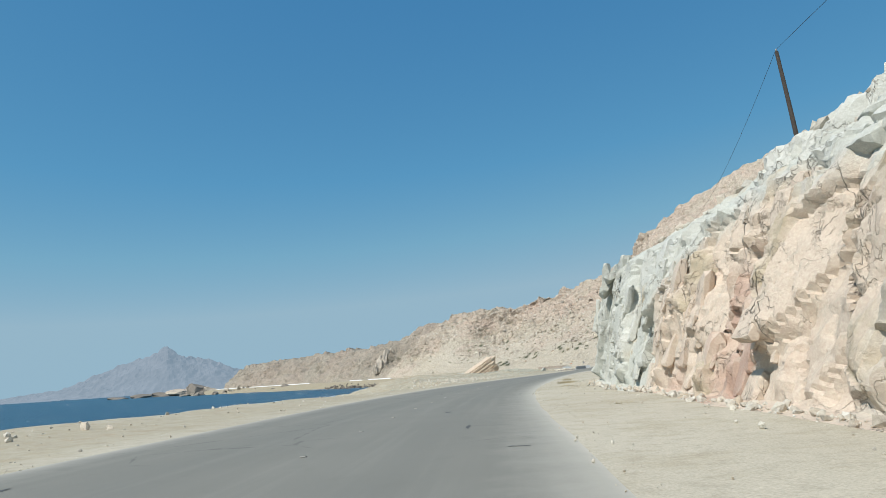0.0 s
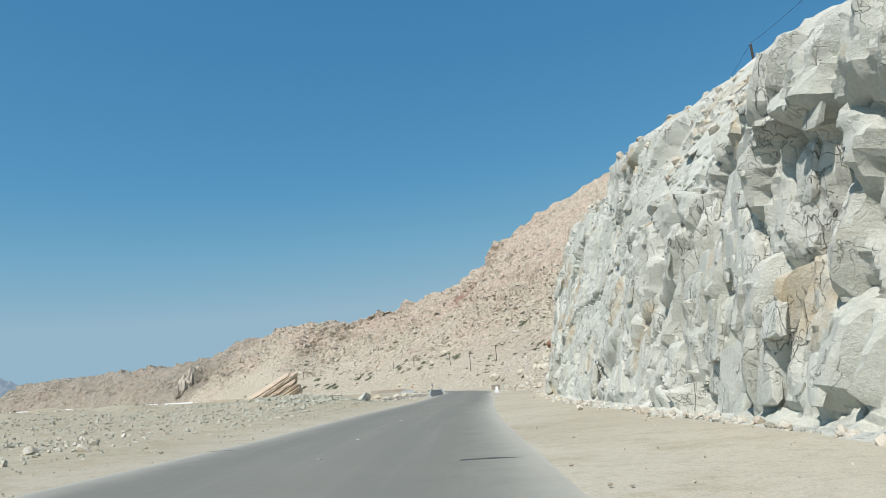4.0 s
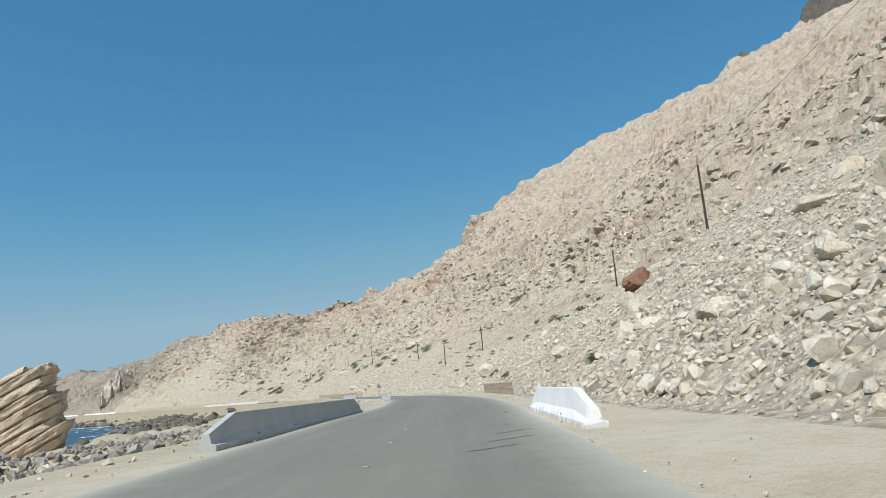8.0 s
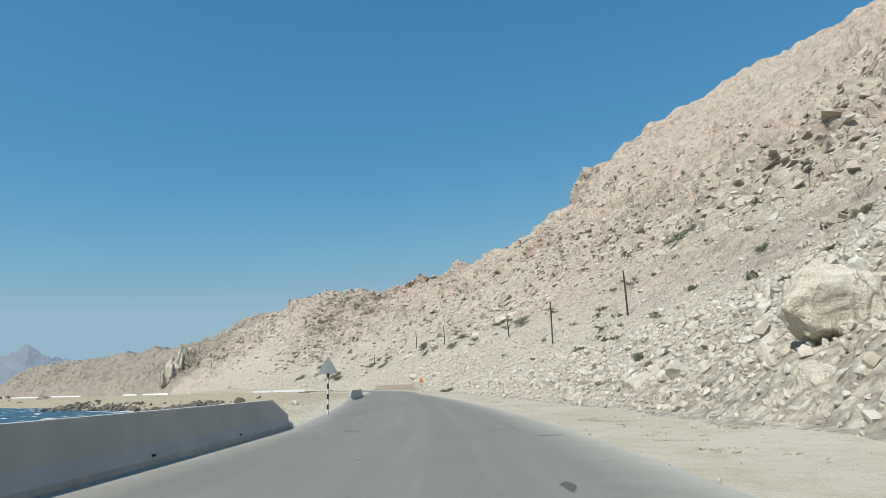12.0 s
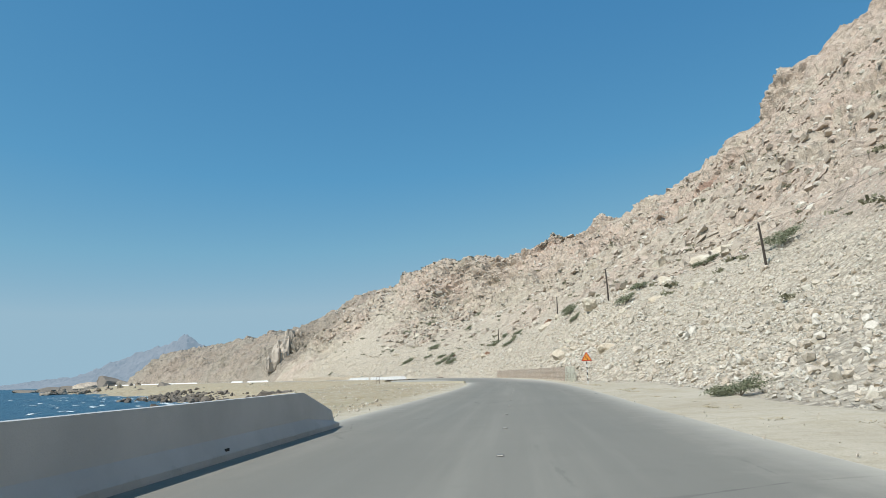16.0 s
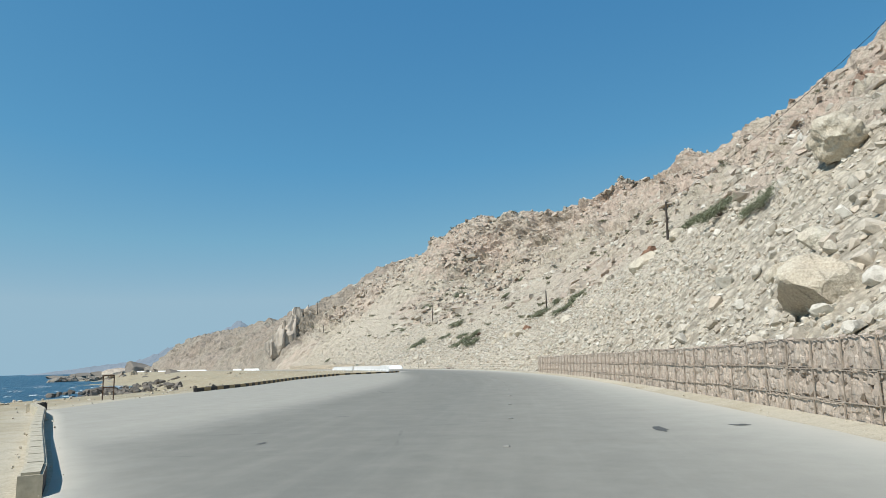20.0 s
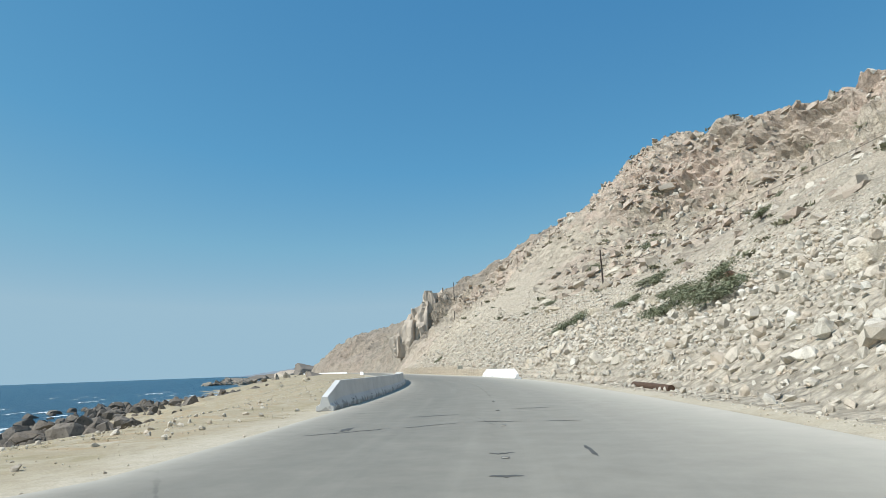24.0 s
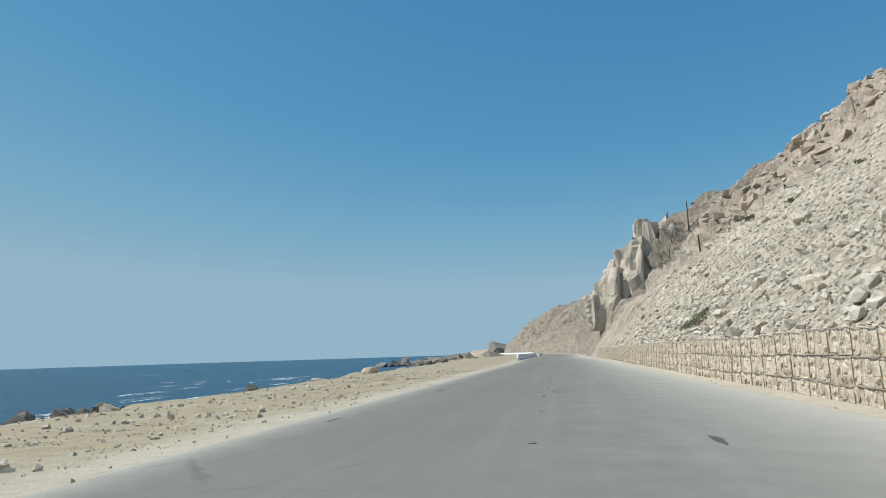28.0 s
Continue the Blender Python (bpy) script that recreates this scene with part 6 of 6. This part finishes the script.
def dry_grass():
    rng = np.random.default_rng(8)
    spots = []
    for s0, s1, u0, u1, n in ((21, 25, 7.0, 8.6, 70), (42, 45, 6.2, 7.2, 60), (51, 59, 5.8, 7.0, 70), (62.5, 66, 5.8, 6.8, 70), (67.3, 68.4, 5.6, 6.6, 30), (61, 63, 8.3, 9.4, 30), (74.6, 76.2, 8.3, 9.2, 40), (85, 88, 9.0, 9.9, 40), (219, 234, 7.5, 8.6, 130), (275, 330, 6.0, 9, 260), (330, 410, 6.0, 9.5, 420),
                              (505, 580, 6.6, 9.0, 220), (280, 320, -16, -5.5, 330), (360, 430, -20, -6.5, 460), (536, 552, -16, -6.5, 160), (615, 690, -22, -6.5, 520), (505, 560, -15, -6.2, 700), (630, 690, -14, -6.0, 900)):
        s, u = rng.uniform(s0, s1, n), rng.uniform(u0, u1, n)
        keep = fbm(np.stack([s * 0.3, u * 0.6, 0 * s], 1), 2, 17) > -0.05
        spots.append(np.stack([s[keep], u[keep]], 1))
    spots = np.concatenate(spots)
    x, y = at(spots[:, 0], spots[:, 1])
    z = np.where(spots[:, 1] < 0, ground_at(spots[:, 0], spots[:, 1])[:, 2], 0.0)
    vs = []
    for px, py, pz in zip(x, y, z):
        k = 26
        a, r = rng.uniform(0, 6.28, k), rng.uniform(0.02, 0.3, k)
        b = np.stack([px + np.cos(a) * r, py + np.sin(a) * r, np.full(k, pz - 0.02)], 1)
        d = np.stack([np.cos(a) * rng.uniform(0, 0.2, k), np.sin(a) * rng.uniform(0, 0.2, k), rng.uniform(0.015, 0.06, k)], 1)
        side = np.stack([-np.sin(a), np.cos(a), 0 * a], 1) * 0.012
        vs.append(np.stack([b - side, b + side, b + d + side * 0.3, b + d - side * 0.3], 1))
    v = np.concatenate(vs).reshape(-1, 3)
    ob = new("dry_grass", mesh_from("dry_grass", v, np.arange(len(v)).reshape(-1, 4), False))
    ob.data.materials.append(M_DRY)
    tagged(ob, "straw-coloured dry grass tufts on the verge", "grass", kind="stuff")


dry_grass()


# ---- surf and distance ----
def surf():
    n = Nodes("sea_foam", 0.7)
    rng = np.random.default_rng(31)
    vs, fs, base = [], [], 0
    for k in range(240):
        s = rng.uniform(-20, 900)
        off = abs(rng.normal(0, 1)) * (30 if k < 170 else 110)
        u = float(row(SHORE, s)) - 2 - off
        ln, wd = rng.uniform(2.5, 12), rng.uniform(0.3, 1.3) * (2.2 if off < 14 else 0.9)
        m = 18
        t = np.linspace(-1, 1, m)
        bend = rng.normal(0, 1.2)
        ss = s + t * ln
        w = wd * np.sqrt(np.maximum(1 - t * t, 0)) * (0.6 + 0.6 * rng.uniform(size=m))
        uu = u + bend * t * t + 0.5 * np.sin(t * 5 + k)
        xa, ya = at(ss, uu - w)
        xb, yb = at(ss, uu + w)
        vs.append(np.concatenate([np.stack([xa, ya, 0 * xa + SEA_Z + 0.03 + 0.0004 * k], 1), np.stack([xb, yb, 0 * xb + SEA_Z + 0.03 + 0.0004 * k], 1)]))
        fs.append(np.array([(base + i, base + i + 1, base + m + i + 1, base + m + i) for i in range(m - 1)]))
        base += 2 * m
    ob = new("surf", mesh_from("surf", np.concatenate(vs), np.concatenate(fs), True))
    ob.data.materials.append(n.finish(n.mix(n.ramp(n.noise(1.2, 6.0), 0.42, 0.6), (0.35, 0.45, 0.48), (0.85, 0.87, 0.86))))
    tagged(ob, "white broken surf along the rocky shore", "surf", kind="stuff")


def reef():
    rng = np.random.default_rng(44)
    n = 1500
    s = np.r_[rng.uniform(535, 612, 900), rng.uniform(405, 470, 350), rng.uniform(640, 720, 250)]
    u = row(SHORE, s) + rng.uniform(-9, 15, n)
    keep = fbm(np.stack([s * 0.06, u * 0.1, 0 * s], 1), 3, 49) > -0.2
    p = ground_at(s[keep], u[keep])
    p[:, 2] = np.maximum(p[:, 2], SEA_Z - 0.2)
    scatter("reef_rocks", p, 0.3 + 1.3 * rng.uniform(0, 1, len(p)) ** 2.2, MEDIUM, M_DARKROCK, "dark brown rock platform along the waterline", "rocks", 45, 0.3, 0.5)


surf()
reef()


def ridge(name, centre, along, half, height, seed, mat, label, sharp=1.6, wide=1.6, broken=0.03):
    """A far mountain: a ridge line with a main peak and rough flanks."""
    n, m = 170, 70
    t = np.linspace(-1, 1, n)
    q = np.stack([t * 4 + seed, 0 * t, 0 * t], 1)
    top = np.clip(1 - np.abs(t) ** 0.85, 0, 1) ** sharp * (1 + 0.16 * fbm(q, 3, seed)) + 0.06 * np.clip(1 - t * t, 0, 1) * (1 + fbm(q * 3, 4, seed + 5))
    v = np.linspace(-1, 1, m)
    d = Vector(along).normalized()
    across = Vector((-d.y, d.x))
    prof = (1 - np.abs(v)) ** 0.9
    x = centre[0] + d.x * t[:, None] * half + across.x * v * height * wide
    y = centre[1] + d.y * t[:, None] * half + across.y * v * height * wide
    z = SEA_Z - 3 + height * top[:, None] * prof
    p = np.stack([x, y, z], -1)
    z += (fbm(p.reshape(-1, 3) * (3.6 / height, 3.6 / height, 1.2 / height), 5, seed + 9, True).reshape(n, m) * height * 0.10) * prof * np.clip(top[:, None] * 3, 0, 1)
    z += height * broken * fracture(p.reshape(-1, 3), (11 / height, 11 / height, 6 / height), seed, 0.8, 1.0, 1.0).reshape(n, m) * np.clip(top[:, None] * 4, 0, 1)
    ob = new(name, mesh_from(name, np.stack([x, y, z], -1).reshape(-1, 3), grid_faces(n, m), False))
    ob.data.materials.append(mat)
    tagged(ob, label, "mountain", kind="structure")


# Dark rock that glows pale blue: distance haze put in as emission.
def haze_glow_material(name, colour, glow, strength):
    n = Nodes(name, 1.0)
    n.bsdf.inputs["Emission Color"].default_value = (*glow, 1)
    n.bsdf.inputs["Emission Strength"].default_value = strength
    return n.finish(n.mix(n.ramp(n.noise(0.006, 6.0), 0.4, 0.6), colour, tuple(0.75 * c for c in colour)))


M_HAZE_GLOW = haze_glow_material("haze_glow_mountain", (0.10, 0.095, 0.10), (0.30, 0.42, 0.53), 0.56)
M_DARKPEAK = rock_material("dark_crag", (0.25, 0.23, 0.21), (0.28, 0.235, 0.205), (0.10, 0.09, 0.085), (0.33, 0.31, 0.285), 0.012, 0.10, 0.04, 3.0, joint=0.05)
ridge("far_mountain", (-1841, 4039), (0.92, 0.40), 820, 300, 5, M_HAZE_GLOW, "hazy blue mountain across the bay", 1.25)
ridge("far_hills", (-2150, 3850), (0.85, 0.5), 800, 85, 12, M_HAZE_GLOW, "low hazy hills along the far coast", 1.0)
ridge("dark_peak", (513, 88), (0.78, -0.62), 420, 420, 23, M_DARKPEAK, "dark craggy summit behind the mountainside", 1.0, 0.4, 0.10)


# ---- single stones along the foot of the mountainside ----
def foot_stones():
    rng = np.random.default_rng(64)
    meshes = []
    for k, (v, f) in enumerate(MEDIUM):
        me = mesh_from("stone", v, f, False)
        me.materials.append(M_STONE)
        meshes.append(me)
    s = np.r_[rng.uniform(172, 234, 90), rng.uniform(278, 330, 50), rng.uniform(372, 414, 60), rng.uniform(500, 612, 100)]
    u = row(TOE, s) + rng.exponential(2.2, len(s)) - 0.2
    for k, p in enumerate(hill_at(s, u)):
        size = 0.09 + 0.26 * rng.uniform() ** 2
        st = new("stone", meshes[k % 6])
        st.parent = HILLSIDE
        st.matrix_basis = Matrix.LocRotScale(Vector(p) + Vector((0, 0, 0.2 * size)), Euler((rng.uniform(0, 6), rng.uniform(0, 6), rng.uniform(0, 6))), (size, size * rng.uniform(0.8, 1.2), size * rng.uniform(0.7, 1.0)))


foot_stones()


# ---- angular blocks that stand out of the blasted face ----
def joint_block(seed):
    """A chamfered block with uneven sides."""
    rng = np.random.default_rng(seed)
    v, f = rock_shape(2, seed, 5, 1.0, 0.03, (0.62, 0.9))
    v = np.clip(v * 1.5, -1, 1)
    v[:, 0] += 0.25 * rng.normal() * v[:, 2]
    v[:, 1] += 0.20 * rng.normal() * v[:, 2]
    return v * (1 + 0.15 * rng.normal(size=3)), f


def cut_blocks():
    rng = np.random.default_rng(71)
    base, _, _ = hill_grid(S_CUT, CUT_ROWS)
    nrm = normals_of(base)
    n = 4200
    i = rng.integers(66, len(S_CUT) - 4, n)
    j = rng.integers(4, 118, n)
    p = CUT_P[i, j]
    clump = fbm(p * (0.16, 0.16, 0.09), 3, 73)
    keep = clump + rng.uniform(-0.35, 0.25, n) > 0.03
    keep &= ~((S_CUT[i] < 75) & (j > 84))
    i, j, p = i[keep], j[keep], p[keep]
    iron = np.array([d.value for d in CUTTING.data.attributes["iron"].data], np.float32).reshape(CUT_U.shape)[i, j]
    shapes = [joint_block(720 + k) for k in range(10)]
    width = 0.12 + 0.5 * rng.uniform(0, 1, len(p)) ** 2.2
    tall = width * rng.uniform(1.0, 2.4, len(p))
    deep = width * rng.uniform(0.3, 0.5, len(p))
    order = np.argsort(-width)
    loose_v, loose_f, loose_a, base_n = [], [], [], 0
    for rank, k in enumerate(order):
        out = Vector(nrm[i[k], j[k]]).normalized()
        side = Vector((0, 0, 1)).cross(out).normalized()
        up = out.cross(side)
        m = np.array(Matrix((side, out, up)).transposed() @ Euler(rng.normal(0, 0.08, 3)).to_matrix())
        v, f = shapes[rng.integers(0, 10)]
        v = (v * (width[k], deep[k], tall[k])) @ m.T + p[k] - np.array(out) * deep[k] * rng.uniform(0.5, 0.92)
        if rank < 300:
            me = mesh_from("rock_block", v, f, False)
            me.materials.append(M_CUT)
            attr = me.attributes.new("iron", "FLOAT", "POINT")
            attr.data.foreach_set("value", np.full(len(v), iron[k], np.float32))
            new("rock_block", me).parent = CUTTING
        else:
            loose_v.append(v)
            loose_f.append(f + base_n)
            loose_a.append(np.full(len(v), iron[k], np.float32))
            base_n += len(v)
    ob = new("jointed_blocks", mesh_from("jointed_blocks", np.concatenate(loose_v), np.concatenate(loose_f), False))
    ob.data.materials.append(M_CUT)
    attr = ob.data.attributes.new("iron", "FLOAT", "POINT")
    attr.data.foreach_set("value", np.concatenate(loose_a))
    ob.parent = CUTTING
    tagged(ob, kind="stuff")


cut_blocks()


def mountain_ledges():
    """Flat angular blocks along the beds of the high mountainside."""
    rng = np.random.default_rng(83)
    n = 26000
    s = rng.uniform(190, 780, n)
    u = row(TOE, s) + np.where(s < 440, 48, 24) + rng.uniform(0, 1, n) ** 1.1 * 105
    p = hill_at(s, u)
    keep = fbm(p * 0.04, 3, 85) + rng.uniform(-0.4, 0.3, n) > 0
    p, s = p[keep], s[keep]
    cube = np.array([(x, y, z) for x in (-1, 1) for y in (-1, 1) for z in (-1, 1)], float)
    tri = np.array([(0, 1, 3), (0, 3, 2), (4, 6, 7), (4, 7, 5), (0, 4, 5), (0, 5, 1), (2, 3, 7), (2, 7, 6), (1, 5, 7), (1, 7, 3), (0, 2, 6), (0, 6, 4)])
    k = len(p)
    v = cube[None] * (1 + 0.28 * rng.normal(size=(k, 8, 3)))
    size = 0.16 + 0.70 * rng.uniform(0, 1, k) ** 2.8
    v *= (size[:, None] * np.stack([rng.uniform(0.7, 1.1, k), rng.uniform(1.0, 2.4, k), rng.uniform(0.35, 0.9, k)], 1))[:, None, :]
    turn = np.array([heading(float(x)) for x in s]) + rng.normal(0, 0.35, k)
    dip = -0.33 + rng.normal(0, 0.12, k)
    x, y, z = v[..., 0], v[..., 1] * np.cos(dip)[:, None] - v[..., 2] * np.sin(dip)[:, None], v[..., 1] * np.sin(dip)[:, None] + v[..., 2] * np.cos(dip)[:, None]
    c, d = np.cos(turn)[:, None], np.sin(turn)[:, None]
    v = np.stack([x * c - y * d, x * d + y * c, z], -1) + p[:, None, :]
    ob = new("mountain_ledges", mesh_from("mountain_ledges", v.reshape(-1, 3), (tri[None] + 8 * np.arange(k)[:, None, None]).reshape(-1, 3), False))
    ob.data.materials.append(M_LEDGE)
    tagged(ob, "angular rock ledges cropping out of the mountainside", "rock ledges", kind="stuff")


mountain_ledges()


def chips(name, s, u, size, on, mat, label, seed):
    """Small broken chips, each an uneven block."""
    rng = np.random.default_rng(seed)
    n = len(s)
    p = on(s, u)
    cube = np.array([(x, y, z) for x in (-1, 1) for y in (-1, 1) for z in (-1, 1)], float)
    tri = np.array([(0, 1, 3), (0, 3, 2), (4, 6, 7), (4, 7, 5), (0, 4, 5), (0, 5, 1), (2, 3, 7), (2, 7, 6), (1, 5, 7), (1, 7, 3), (0, 2, 6), (0, 6, 4)])
    v = cube[None] + 0.75 * rng.uniform(-1, 1, (n, 8, 3))
    v *= 1.5 * rng.uniform(0.78, 1.1, (n, 8, 1)) / np.linalg.norm(v, axis=2, keepdims=True).clip(0.4)
    v *= (size[:, None] * np.stack([rng.uniform(0.7, 1.3, n), rng.uniform(0.7, 1.3, n), rng.uniform(0.4, 0.8, n)], 1))[:, None, :]
    v = np.einsum("nij,nvj->nvi", turns(rng, n), v) + p[:, None, :]
    ob = new(name, mesh_from(name, v.reshape(-1, 3), (tri[None] + 8 * np.arange(n)[:, None, None]).reshape(-1, 3), False))
    ob.data.materials.append(mat)
    tagged(ob, label, "rubble", kind="stuff")


def scree_chips():
    """Fine broken chips that fill the talus between its larger stones, and the gravel flats by the shore."""
    rng = np.random.default_rng(97)
    n = 60000
    s = rng.uniform(176, 700, n)
    u = row(TOE, s) + 0.1 + rng.beta(1.0, 1.9, n) * np.where(s > 330, 44, 36)
    chips("scree_chips", s, u, 0.05 + 0.12 * rng.uniform(0, 1, n) ** 2, hill_at, M_STONE, "fine pale stone chips between the talus stones", 98)
    n = 12000
    s = rng.uniform(203, 249, n)
    u = row(TOE, s) + 0.2 + rng.uniform(0, 1, n) * 12
    chips("apron_gravel", s, u, 0.02 + 0.07 * rng.uniform(0, 1, n) ** 3, hill_at, M_STONE, "small pale gravel on the slope by the baskets", 106)
    n = 26000
    s = rng.uniform(86, 178, n)
    u = row(LEFT_EDGE, s) - 0.9 - rng.beta(1.0, 1.5, n) * 30
    keep = fbm(np.stack([s * 0.1, u * 0.16, 0 * s], 1), 3, 33) + rng.uniform(-0.6, 0.8, n) > 0
    s, u = s[keep], u[keep]
    chips("gravel_flat", s, u, (0.015 + 0.075 * rng.uniform(0, 1, len(s)) ** 3) * np.where(row(LEFT_EDGE, s) - u < 3, 0.6, 1.0), ground_at, M_GRAVEL, "grey-green gravel spread over the flat above the sea", 99)
    n = 5000
    s = rng.normal(156, 7, n)
    u = -9.5 - np.abs(rng.normal(0, 4, n))
    chips("rubble_mound", s, u, 0.03 + 0.15 * rng.uniform(0, 1, n) ** 2.6, ground_at, M_GRAVEL, "grey-green rubble heaped into a low mound", 101)
    n = 9000
    s = rng.uniform(196, 240, n)
    u = -8.6 - rng.beta(1.1, 1.6, n) * 26
    chips("gully_rubble", s, u, 0.06 + 0.22 * rng.uniform(0, 1, n) ** 2.2, ground_at, M_GREYSTONE, "dark grey rubble lining the gully banks", 102)
    n = 22000
    s = np.r_[rng.uniform(284, 335, n // 3), rng.uniform(360, 436, n // 3), rng.uniform(610, 700, n - 2 * (n // 3))]
    u = row(LEFT_EDGE, s) - 0.7 - rng.beta(1.0, 1.5, n) * 24
    keep = fbm(np.stack([s * 0.16, u * 0.25, 0 * s], 1), 3, 43) + rng.uniform(-0.6, 0.5, n) > 0
    chips("shore_gravel", s[keep], u[keep], 0.012 + 0.07 * rng.uniform(0, 1, keep.sum()) ** 4, ground_at, M_STONE, "tan gravel strewn over the shore ground", 103)
    n = 7000
    s = np.r_[rng.uniform(200, 240, n // 3), rng.uniform(272, 330, n // 3), rng.uniform(505, 600, n - 2 * (n // 3))]
    u = row(TOE, s) + 0.5 - rng.exponential(0.9, n)
    chips("verge_rubble", s, np.maximum(u, row(RIGHT_EDGE, s) + 0.4), 0.01 + 0.04 * rng.uniform(0, 1, n) ** 4, lambda a, b: np.stack([*at(a, b), 0 * a + 0.03], 1), M_STONE, "pale stones strewn along the foot of the slope", 104)


scree_chips()
